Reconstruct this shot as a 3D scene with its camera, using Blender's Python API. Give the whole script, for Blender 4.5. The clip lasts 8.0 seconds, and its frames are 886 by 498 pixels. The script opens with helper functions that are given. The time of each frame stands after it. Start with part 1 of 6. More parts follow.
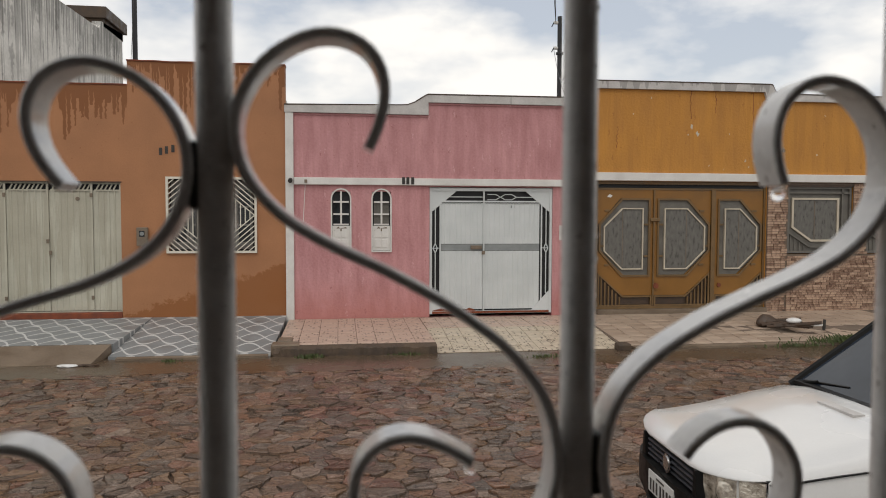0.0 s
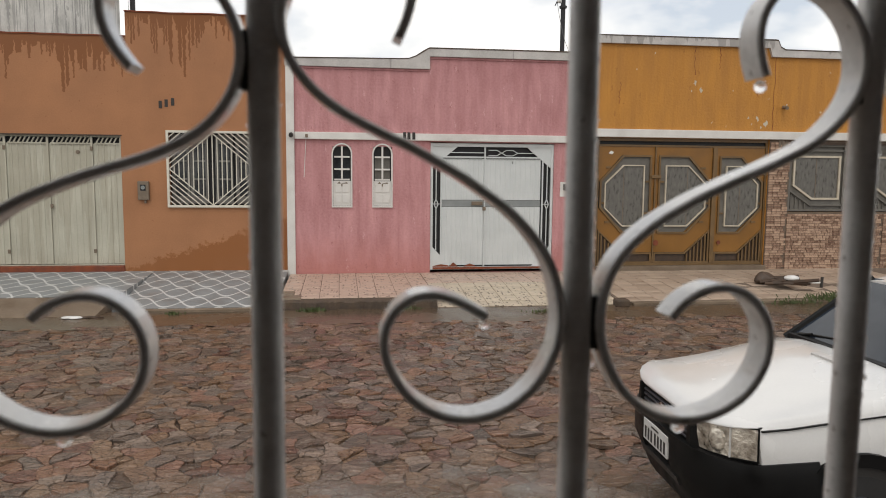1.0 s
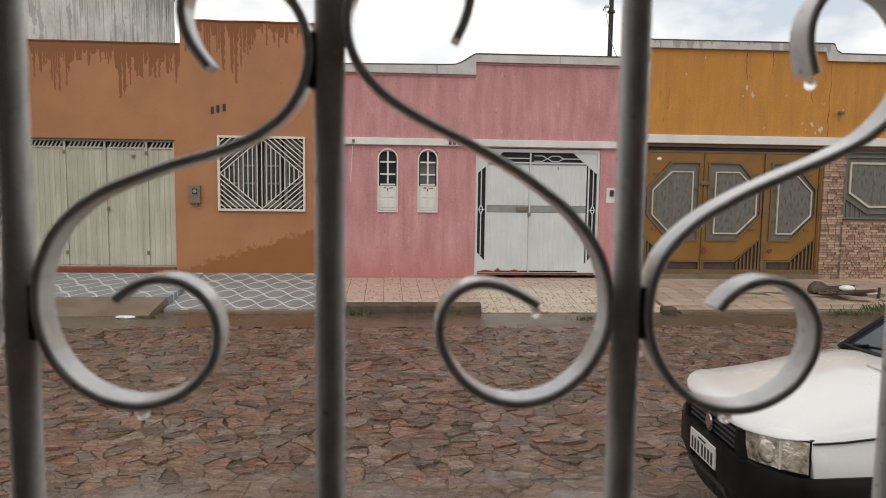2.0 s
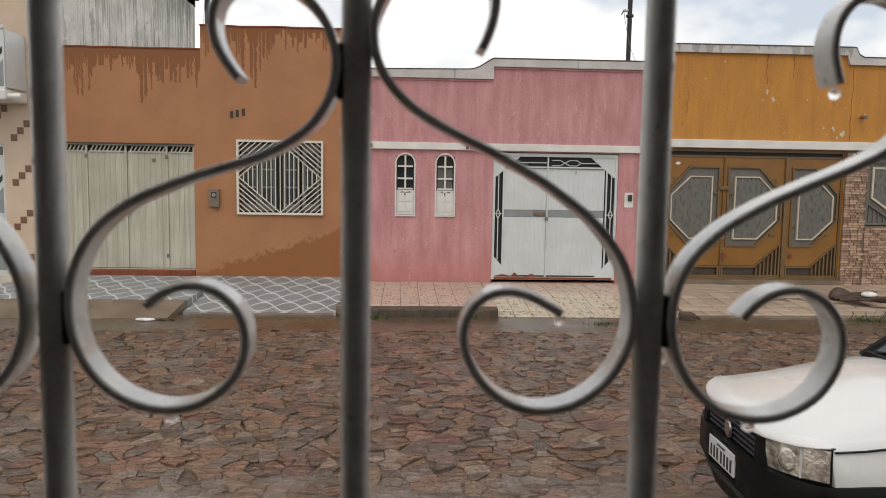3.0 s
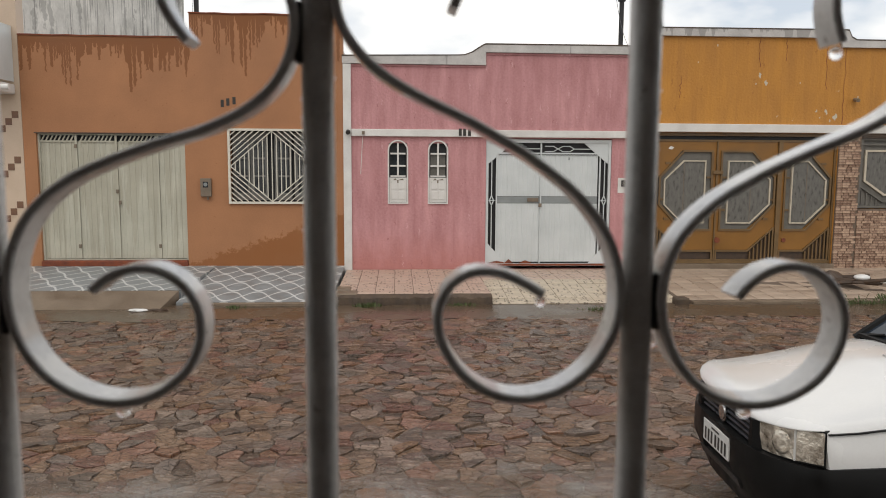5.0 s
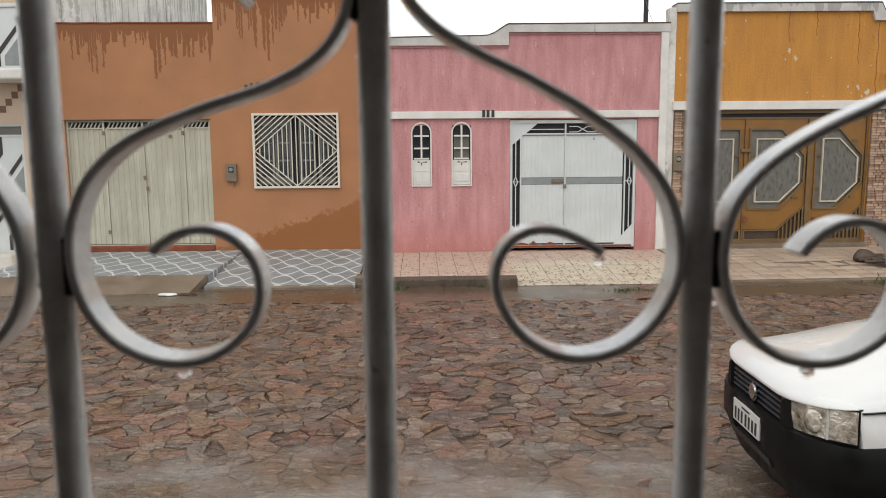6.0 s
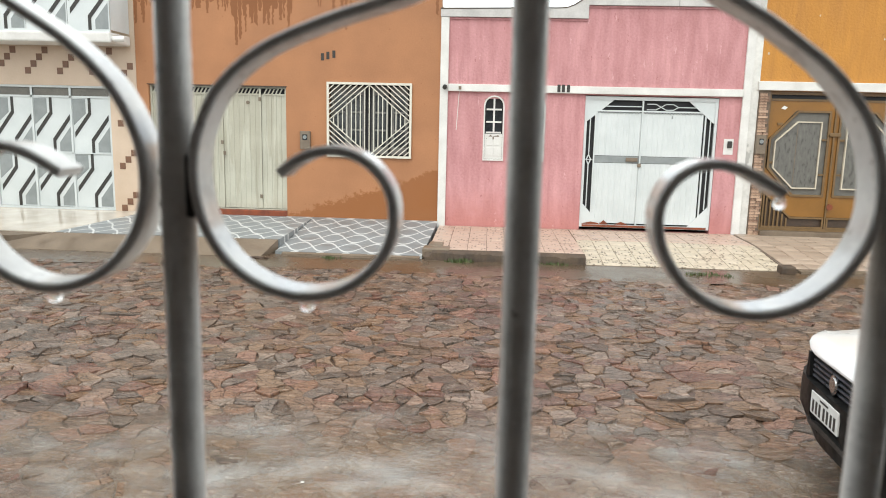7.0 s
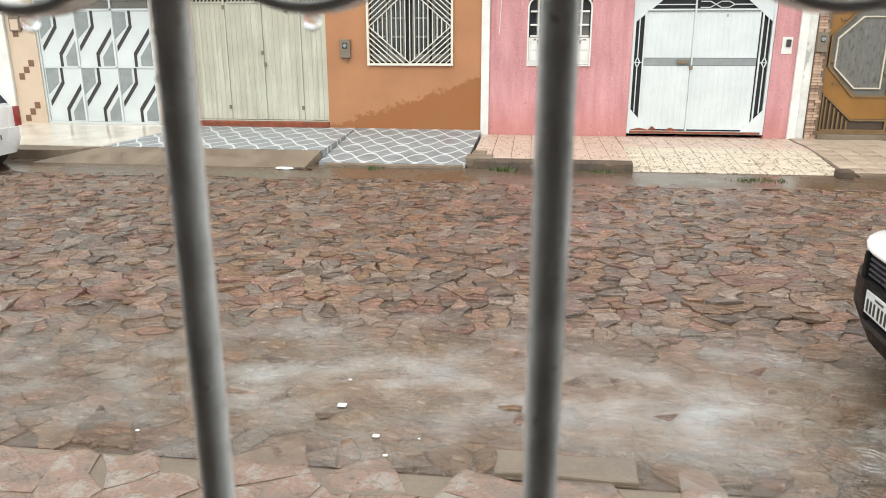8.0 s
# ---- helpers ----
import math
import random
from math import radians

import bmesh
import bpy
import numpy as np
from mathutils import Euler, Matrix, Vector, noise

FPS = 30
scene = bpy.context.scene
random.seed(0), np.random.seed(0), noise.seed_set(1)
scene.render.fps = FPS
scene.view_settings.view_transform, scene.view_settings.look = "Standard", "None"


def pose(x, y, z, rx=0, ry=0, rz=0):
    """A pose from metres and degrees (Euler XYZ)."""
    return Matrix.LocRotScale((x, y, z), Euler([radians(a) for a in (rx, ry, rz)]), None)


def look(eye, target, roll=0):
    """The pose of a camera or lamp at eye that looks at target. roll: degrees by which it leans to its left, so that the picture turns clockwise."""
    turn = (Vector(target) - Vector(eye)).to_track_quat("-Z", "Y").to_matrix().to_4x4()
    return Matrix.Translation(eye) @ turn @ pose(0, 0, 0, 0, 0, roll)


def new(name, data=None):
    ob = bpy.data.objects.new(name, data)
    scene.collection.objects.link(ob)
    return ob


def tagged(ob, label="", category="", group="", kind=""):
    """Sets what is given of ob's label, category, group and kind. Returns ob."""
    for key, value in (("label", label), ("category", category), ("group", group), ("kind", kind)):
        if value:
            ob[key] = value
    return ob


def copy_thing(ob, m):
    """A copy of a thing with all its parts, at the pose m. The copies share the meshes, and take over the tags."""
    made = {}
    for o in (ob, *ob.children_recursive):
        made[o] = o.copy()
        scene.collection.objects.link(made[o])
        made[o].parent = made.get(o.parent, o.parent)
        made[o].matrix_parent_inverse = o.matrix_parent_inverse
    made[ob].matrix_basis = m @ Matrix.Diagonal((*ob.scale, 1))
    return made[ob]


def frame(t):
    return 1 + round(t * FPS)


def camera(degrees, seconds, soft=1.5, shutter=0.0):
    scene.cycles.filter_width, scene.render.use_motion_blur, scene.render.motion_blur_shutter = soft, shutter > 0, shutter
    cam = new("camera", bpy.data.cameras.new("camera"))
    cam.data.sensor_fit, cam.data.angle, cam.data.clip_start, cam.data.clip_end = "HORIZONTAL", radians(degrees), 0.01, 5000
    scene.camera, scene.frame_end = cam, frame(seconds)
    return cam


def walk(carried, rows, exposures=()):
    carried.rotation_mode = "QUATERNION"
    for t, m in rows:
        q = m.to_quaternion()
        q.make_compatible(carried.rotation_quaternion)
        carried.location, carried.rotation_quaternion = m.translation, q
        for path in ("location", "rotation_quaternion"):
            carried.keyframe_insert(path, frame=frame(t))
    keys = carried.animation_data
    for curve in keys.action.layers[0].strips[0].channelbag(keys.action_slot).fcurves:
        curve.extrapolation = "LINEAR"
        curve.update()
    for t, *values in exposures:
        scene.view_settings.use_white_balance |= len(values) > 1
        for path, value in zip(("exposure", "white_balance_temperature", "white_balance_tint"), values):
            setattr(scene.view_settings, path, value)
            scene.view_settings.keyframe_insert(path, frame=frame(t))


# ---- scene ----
# ---------- camera ----------
cam = camera(62.29, 8.0, soft=1.0)
# focused on the houses: the grille, an arm away, lies out of focus
cam.data.dof.use_dof, cam.data.dof.focus_distance, cam.data.dof.aperture_fstop = True, 11.0, 13.0
PATH = [
    (0.0, pose(0.0169, -0.3020, 1.9361, 87.170, -0.187, -7.939)),
    (0.5, pose(0.0124, -0.3419, 1.9238, 86.284, 0.089, -7.500)),
    (1.0, pose(0.0020, -0.3455, 1.9024, 83.868, -0.533, -7.899)),
    (1.5, pose(0.0040, -0.3573, 1.8959, 83.534, -0.398, -6.141)),
    (2.0, pose(-0.0051, -0.3622, 1.8967, 84.261, -0.788, -4.410)),
    (2.2, pose(-0.0116, -0.3584, 1.8971, 84.287, -0.836, -3.832)),
    (3.3, pose(-0.0051, -0.3678, 1.9001, 84.678, -0.814, -2.993)),
    (3.5, pose(0.0007, -0.3661, 1.9007, 84.740, -0.514, -3.090)),
    (4.0, pose(0.0036, -0.3604, 1.9008, 85.041, -0.587, -2.679)),
    (4.5, pose(0.0042, -0.3511, 1.8951, 84.446, -0.584, -3.250)),
    (4.7, pose(0.0037, -0.3454, 1.8937, 84.015, -0.356, -3.552)),
    (5.8, pose(-0.0056, -0.3362, 1.8829, 82.768, 0.219, -3.139)),
    (6.0, pose(-0.0125, -0.3375, 1.8801, 82.276, 0.469, -1.824)),
    (6.5, pose(-0.0394, -0.3178, 1.8659, 80.875, -0.496, 1.430)),
    (7.0, pose(-0.0476, -0.3062, 1.8572, 80.283, -1.317, 3.599)),
    (7.5, pose(-0.0643, -0.2921, 1.8011, 75.506, -2.394, 6.940)),
    (8.0, pose(-0.0413, -0.2798, 1.7740, 73.557, 0.034, 6.818)),
]
EXPOSURES = [(0.0, -0.68, 6850, 10), (0.5, -0.57, 6850, 10), (1.0, -0.47, 6850, 10), (4.7, -0.46, 6850, 10), (5.8, -0.31, 6700, 8), (6.0, -0.20, 6700, 8), (6.5, 0.31, 6500, 5), (7.0, 0.43, 6500, 4), (7.5, 0.53, 6500, 4), (8.0, 0.55, 6500, 4)]
walk(cam, PATH, EXPOSURES)

# ---------- sky and sun ----------
world = bpy.data.worlds.new("world")
scene.world = world
world.use_nodes = True
wt = world.node_tree
sky = wt.nodes.new("ShaderNodeTexSky")
sky.sky_type, sky.sun_disc = "NISHITA", False
sky.sun_elevation, sky.sun_rotation = radians(58), radians(200)
sky.air_density, sky.dust_density = 1.0, 3.0
coord = wt.nodes.new("ShaderNodeTexCoord")
stretch = wt.nodes.new("ShaderNodeMapping")
stretch.inputs["Scale"].default_value = (1.0, 1.0, 2.2)
stretch.inputs["Location"].default_value = (0.35, 0.1, 0.2)
cloud = wt.nodes.new("ShaderNodeTexNoise")
cloud.inputs["Scale"].default_value, cloud.inputs["Detail"].default_value = 3.2, 9.0
cloud.inputs["Roughness"].default_value = 0.52
cover = wt.nodes.new("ShaderNodeValToRGB")
cover.color_ramp.elements[0].position, cover.color_ramp.elements[1].position = 0.40, 0.56
shade = wt.nodes.new("ShaderNodeMix")
shade.data_type = "RGBA"
lift = wt.nodes.new("ShaderNodeVectorMath")
lift.operation = "MULTIPLY_ADD"
lift.inputs[1].default_value, lift.inputs[2].default_value = (1.0, 1.0, 1.0), (6.3, 6.6, 7.1)
shade.inputs["B"].default_value = (16.5, 16.5, 16.4, 1)
back = wt.nodes["Background"]
back.inputs["Strength"].default_value = 0.10
wt.links.new(coord.outputs["Generated"], stretch.inputs["Vector"])
wt.links.new(stretch.outputs["Vector"], cloud.inputs["Vector"])
wt.links.new(cloud.outputs["Fac"], cover.inputs["Fac"])
wt.links.new(cover.outputs["Color"], shade.inputs["Factor"])
wt.links.new(sky.outputs["Color"], lift.inputs[0])
wt.links.new(lift.outputs["Vector"], shade.inputs["A"])
wt.links.new(shade.outputs["Result"], back.inputs["Color"])
sun_data = bpy.data.lights.new("sun", "SUN")
sun_data.energy, sun_data.angle, sun_data.color = 0.7, radians(25), (1.0, 0.96, 0.9)
sun = new("sun", sun_data)
sun.matrix_world = look((-6, -12, 25), (0, 8, 0))

# ---------- materials ----------
def nodes_of(m):
    m.use_nodes = True
    return m.node_tree, m.node_tree.nodes["Principled BSDF"]


def mat(name, dark, light, scale=3.0, fine=60.0, rough=(0.5, 0.8), bump=0.2, metal=0.0, coat=0.0, pieces=0.0, relief=0.003, squash=(1, 1, 1), stops=(), spec=0.5):
    """A painted, mineral or metal surface: two scales of colour change, uneven gloss and fine relief."""
    m = bpy.data.materials.new(name)
    t, b = nodes_of(m)
    n, l = t.nodes.new, t.links.new
    c = n("ShaderNodeTexCoord")
    mp = n("ShaderNodeMapping")
    mp.inputs["Scale"].default_value = squash
    l(c.outputs["Object"], mp.inputs["Vector"])
    big, small = n("ShaderNodeTexNoise"), n("ShaderNodeTexNoise")
    big.inputs["Scale"].default_value, big.inputs["Detail"].default_value = scale, 6
    small.inputs["Scale"].default_value, small.inputs["Detail"].default_value = fine, 4
    l(mp.outputs["Vector"], big.inputs["Vector"]), l(c.outputs["Object"], small.inputs["Vector"])
    mix = n("ShaderNodeMath")
    mix.operation = "MULTIPLY_ADD"
    mix.inputs[1].default_value = 0.35
    l(small.outputs["Fac"], mix.inputs[0]), l(big.outputs["Fac"], mix.inputs[2])
    last = mix.outputs[0]
    if pieces:
        info = n("ShaderNodeObjectInfo")
        geo = n("ShaderNodeNewGeometry")
        both = n("ShaderNodeMath")
        both.operation = "ADD"
        l(info.outputs["Random"], both.inputs[0]), l(geo.outputs["Random Per Island"], both.inputs[1])
        wrap = n("ShaderNodeMath")
        wrap.operation = "FRACT"
        l(both.outputs[0], wrap.inputs[0])
        add = n("ShaderNodeMath")
        add.operation = "MULTIPLY_ADD"
        add.inputs[1].default_value = pieces
        l(wrap.outputs[0], add.inputs[0]), l(last, add.inputs[2])
        sub = n("ShaderNodeMath")
        sub.operation = "SUBTRACT"
        sub.inputs[1].default_value = pieces / 2
        l(add.outputs[0], sub.inputs[0])
        last = sub.outputs[0]
    ramp = n("ShaderNodeValToRGB")
    e = ramp.color_ramp.elements
    e[0].position, e[1].position = 0.42, 0.92
    e[0].color, e[1].color = (*dark, 1), (*light, 1)
    for at, colour in stops:
        e.new(at).color = (*colour, 1)
    l(last, ramp.inputs["Fac"]), l(ramp.outputs["Color"], b.inputs["Base Color"])
    gloss = n("ShaderNodeMapRange")
    gloss.inputs["From Min"].default_value, gloss.inputs["From Max"].default_value = 0.35, 0.65
    gloss.inputs["To Min"].default_value, gloss.inputs["To Max"].default_value = rough
    l(big.outputs["Fac"], gloss.inputs["Value"]), l(gloss.outputs["Result"], b.inputs["Roughness"])
    bp = n("ShaderNodeBump")
    bp.inputs["Strength"].default_value, bp.inputs["Distance"].default_value = bump, relief
    l(mix.outputs[0], bp.inputs["Height"]), l(bp.outputs["Normal"], b.inputs["Normal"])
    b.inputs["Metallic"].default_value = metal
    b.inputs["Specular IOR Level"].default_value = spec
    b.inputs["Coat Weight"].default_value, b.inputs["Coat Roughness"].default_value = coat, 0.08
    return m


def stained(m, colour, top, reach, freq, amount=0.75, start=0.0):
    """Adds run-down stains below a height: vertical streaks of uneven length."""
    t, b = m.node_tree, m.node_tree.nodes["Principled BSDF"]
    n, l = t.nodes.new, t.links.new
    src = b.inputs["Base Color"].links[0].from_socket
    c, sep = n("ShaderNodeTexCoord"), n("ShaderNodeSeparateXYZ")
    l(c.outputs["Object"], sep.inputs[0])
    mp = n("ShaderNodeMapping")
    mp.inputs["Scale"].default_value = (freq, freq, freq * 0.045)
    l(c.outputs["Object"], mp.inputs["Vector"])
    nz = n("ShaderNodeTexNoise")
    nz.inputs["Scale"].default_value, nz.inputs["Detail"].default_value, nz.inputs["Roughness"].default_value = 1.0, 6.0, 0.55
    l(mp.outputs["Vector"], nz.inputs["Vector"])
    depth = n("ShaderNodeMapRange")
    depth.inputs["From Min"].default_value, depth.inputs["From Max"].default_value = top - reach, top
    depth.inputs["To Min"].default_value, depth.inputs["To Max"].default_value = -0.34, 0.10 + start
    l(sep.outputs["Z"], depth.inputs["Value"])
    add = n("ShaderNodeMath")
    wide = n("ShaderNodeMath")
    wide.operation = "MULTIPLY_ADD"
    wide.inputs[1].default_value, wide.inputs[2].default_value = 1.9, -0.45
    l(nz.outputs["Fac"], wide.inputs[0])
    l(wide.outputs[0], add.inputs[0]), l(depth.outputs["Result"], add.inputs[1])
    edge = n("ShaderNodeMapRange")
    edge.inputs["From Min"].default_value, edge.inputs["From Max"].default_value = 0.515, 0.545
    edge.inputs["To Max"].default_value = amount
    l(add.outputs[0], edge.inputs["Value"])
    mx = n("ShaderNodeMix")
    mx.data_type = "RGBA"
    mx.inputs["B"].default_value = (*colour, 1)
    l(edge.outputs["Result"], mx.inputs["Factor"]), l(src, mx.inputs["A"]), l(mx.outputs["Result"], b.inputs["Base Color"])
    return m


def speckled(m, colour, scale, size, chance, amount=0.85, squash=(1, 1, 1)):
    """Adds scattered chips, spots, dirt or painted glints of uneven size."""
    t, b = m.node_tree, m.node_tree.nodes["Principled BSDF"]
    n, l = t.nodes.new, t.links.new
    src = b.inputs["Base Color"].links[0].from_socket
    geo, mp, wob, add, vo = n("ShaderNodeNewGeometry"), n("ShaderNodeMapping"), n("ShaderNodeTexNoise"), n("ShaderNodeVectorMath"), n("ShaderNodeTexVoronoi")
    mp.inputs["Scale"].default_value = squash
    wob.inputs["Scale"].default_value, wob.inputs["Detail"].default_value = scale * 2.0, 4
    add.operation = "MULTIPLY_ADD"
    add.inputs[1].default_value = (1.2 / scale,) * 3
    vo.inputs["Scale"].default_value = scale
    l(geo.outputs["Position"], mp.inputs["Vector"]), l(geo.outputs["Position"], wob.inputs["Vector"])
    l(wob.outputs["Color"], add.inputs[0]), l(mp.outputs["Vector"], add.inputs[2]), l(add.outputs["Vector"], vo.inputs["Vector"])
    sep = n("ShaderNodeSeparateColor")
    l(vo.outputs["Color"], sep.inputs["Color"])
    some, near, both = n("ShaderNodeMath"), n("ShaderNodeMapRange"), n("ShaderNodeMath")
    some.operation, some.inputs[1].default_value = "LESS_THAN", chance
    l(sep.outputs["Red"], some.inputs[0])
    near.inputs["From Min"].default_value, near.inputs["From Max"].default_value = size * 0.75, size
    near.inputs["To Min"].default_value, near.inputs["To Max"].default_value = amount, 0.0
    l(vo.outputs["Distance"], near.inputs["Value"])
    both.operation = "MULTIPLY"
    l(some.outputs[0], both.inputs[0]), l(near.outputs["Result"], both.inputs[1])
    mx = n("ShaderNodeMix")
    mx.data_type = "RGBA"
    mx.inputs["B"].default_value = (*colour, 1)
    l(both.outputs[0], mx.inputs["Factor"]), l(src, mx.inputs["A"]), l(mx.outputs["Result"], b.inputs["Base Color"])
    return m


def runs(m, colour, step_x, top_a, top_b, reach, amount=0.85):
    """Adds narrow water runs of random length that start at a parapet, which steps up at step_x."""
    t, b = m.node_tree, m.node_tree.nodes["Principled BSDF"]
    n, l = t.nodes.new, t.links.new
    src = b.inputs["Base Color"].links[0].from_socket
    c, sep = n("ShaderNodeTexCoord"), n("ShaderNodeSeparateXYZ")
    l(c.outputs["Object"], sep.inputs[0])

    def op(kind, *args):
        o = n("ShaderNodeMath")
        o.operation = kind
        for i, v in enumerate(args):
            if isinstance(v, (int, float)):
                o.inputs[i].default_value = v
            else:
                l(v, o.inputs[i])
        return o.outputs[0]

    nz, patch = n("ShaderNodeTexNoise"), n("ShaderNodeTexNoise")
    nz.inputs["Scale"].default_value, nz.inputs["Detail"].default_value = 13, 6
    patch.inputs["Scale"].default_value, patch.inputs["Detail"].default_value = 1.3, 2
    l(c.outputs["Object"], nz.inputs["Vector"])
    flat = n("ShaderNodeCombineXYZ")
    l(sep.outputs["X"], flat.inputs["X"]), l(flat.outputs[0], patch.inputs["Vector"])
    x = op("MULTIPLY_ADD", nz.outputs["Fac"], 0.075, sep.outputs["X"])
    top = op("MULTIPLY_ADD", op("GREATER_THAN", sep.outputs["X"], step_x), top_b - top_a, top_a)
    down = op("SUBTRACT", top, sep.outputs["Z"])
    dense = op("MULTIPLY_ADD", patch.outputs["Fac"], 2.4, -0.55)
    marks = []
    for width, far, keen in ((0.042, 1.0, 2.8), (0.075, 1.25, 4.4), (0.13, 0.45, 1.5)):
        u = op("MULTIPLY", op("ADD", x, 40 + width * 31), 1 / width)
        rnd = n("ShaderNodeTexWhiteNoise")
        rnd.noise_dimensions = "1D"
        l(op("FLOOR", u), rnd.inputs["W"])
        length = op("MULTIPLY", op("MULTIPLY", op("POWER", rnd.outputs["Value"], keen), dense), reach * far)
        side = op("ABSOLUTE", op("SUBTRACT", op("FRACT", u), 0.5))
        taper = op("MULTIPLY_ADD", op("DIVIDE", down, op("ADD", length, 0.02)), -0.22, 0.50)
        marks.append(op("MULTIPLY", op("LESS_THAN", side, taper), op("LESS_THAN", down, op("ADD", length, 0.03))))
    both = op("MULTIPLY", op("MAXIMUM", op("MAXIMUM", marks[0], marks[1]), marks[2]), amount)
    mx = n("ShaderNodeMix")
    mx.data_type = "RGBA"
    mx.inputs["B"].default_value = (*colour, 1)
    l(both, mx.inputs["Factor"]), l(src, mx.inputs["A"]), l(mx.outputs["Result"], b.inputs["Base Color"])
    return m


def damp(m, colour, x0, z0, x1, z1, amount=0.85, soft=0.06):
    """Adds a damp patch below a slanting ragged line from (x0, z0) to (x1, z1)."""
    t, b = m.node_tree, m.node_tree.nodes["Principled BSDF"]
    n, l = t.nodes.new, t.links.new
    src = b.inputs["Base Color"].links[0].from_socket
    c, sep = n("ShaderNodeTexCoord"), n("ShaderNodeSeparateXYZ")
    l(c.outputs["Object"], sep.inputs[0])
    line = n("ShaderNodeMapRange")
    line.inputs["From Min"].default_value, line.inputs["From Max"].default_value = x0, x1
    line.inputs["To Min"].default_value, line.inputs["To Max"].default_value = z0, z1
    l(sep.outputs["X"], line.inputs["Value"])
    nz = n("ShaderNodeTexNoise")
    nz.inputs["Scale"].default_value, nz.inputs["Detail"].default_value, nz.inputs["Roughness"].default_value = 6.0, 9.0, 0.72
    l(c.outputs["Object"], nz.inputs["Vector"])
    d = n("ShaderNodeMath")
    d.operation = "SUBTRACT"
    l(line.outputs["Result"], d.inputs[0]), l(sep.outputs["Z"], d.inputs[1])
    w = n("ShaderNodeMath")
    w.operation = "MULTIPLY_ADD"
    w.inputs[1].default_value = 0.75
    l(nz.outputs["Fac"], w.inputs[0]), l(d.outputs[0], w.inputs[2])
    edge = n("ShaderNodeMapRange")
    edge.inputs["From Min"].default_value, edge.inputs["From Max"].default_value = 0.36, 0.36 + soft
    edge.inputs["To Max"].default_value = amount
    l(w.outputs[0], edge.inputs["Value"])
    mx = n("ShaderNodeMix")
    mx.data_type = "RGBA"
    mx.inputs["B"].default_value = (*colour, 1)
    l(edge.outputs["Result"], mx.inputs["Factor"]), l(src, mx.inputs["A"]), l(mx.outputs["Result"], b.inputs["Base Color"])
    return m


def glassy(name, tint, rough=0.02, trans=1.0, ior=1.45, ripple=0.0, scale=30.0):
    m = bpy.data.materials.new(name)
    t, b = nodes_of(m)
    b.inputs["Base Color"].default_value = (*tint, 1)
    b.inputs["Roughness"].default_value, b.inputs["IOR"].default_value = rough, ior
    b.inputs["Transmission Weight"].default_value = trans
    if ripple:
        c, nz, bp = t.nodes.new("ShaderNodeTexCoord"), t.nodes.new("ShaderNodeTexNoise"), t.nodes.new("ShaderNodeBump")
        nz.inputs["Scale"].default_value, nz.inputs["Detail"].default_value = scale, 3
        bp.inputs["Strength"].default_value, bp.inputs["Distance"].default_value = ripple, 0.01
        t.links.new(c.outputs["Object"], nz.inputs["Vector"])
        t.links.new(nz.outputs["Fac"], bp.inputs["Height"])
        t.links.new(bp.outputs["Normal"], b.inputs["Normal"])
    return m


def hued(m, colours, amount):
    """Gives each stone a colour of its own, out of the kinds that the quarry yields."""
    t, b = m.node_tree, m.node_tree.nodes["Principled BSDF"]
    n, l = t.nodes.new, t.links.new
    src = b.inputs["Base Color"].links[0].from_socket
    info, geo, both, wrap, ramp, mx = n("ShaderNodeObjectInfo"), n("ShaderNodeNewGeometry"), n("ShaderNodeMath"), n("ShaderNodeMath"), n("ShaderNodeValToRGB"), n("ShaderNodeMix")
    l(info.outputs["Random"], both.inputs[0]), l(geo.outputs["Random Per Island"], both.inputs[1])
    wrap.operation = "FRACT"
    l(both.outputs[0], wrap.inputs[0]), l(wrap.outputs[0], ramp.inputs["Fac"])
    ramp.color_ramp.interpolation = "CONSTANT"
    e = ramp.color_ramp.elements
    e[0].color, e[1].color = (*colours[0], 1), (*colours[-1], 1)
    e[1].position = 1 - 1 / len(colours)
    for i, colour in enumerate(colours[1:-1], 1):
        e.new(i / len(colours)).color = (*colour, 1)
    mx.data_type = "RGBA"
    mx.inputs["Factor"].default_value = amount
    l(src, mx.inputs["A"]), l(ramp.outputs["Color"], mx.inputs["B"]), l(mx.outputs["Result"], b.inputs["Base Color"])
    return m


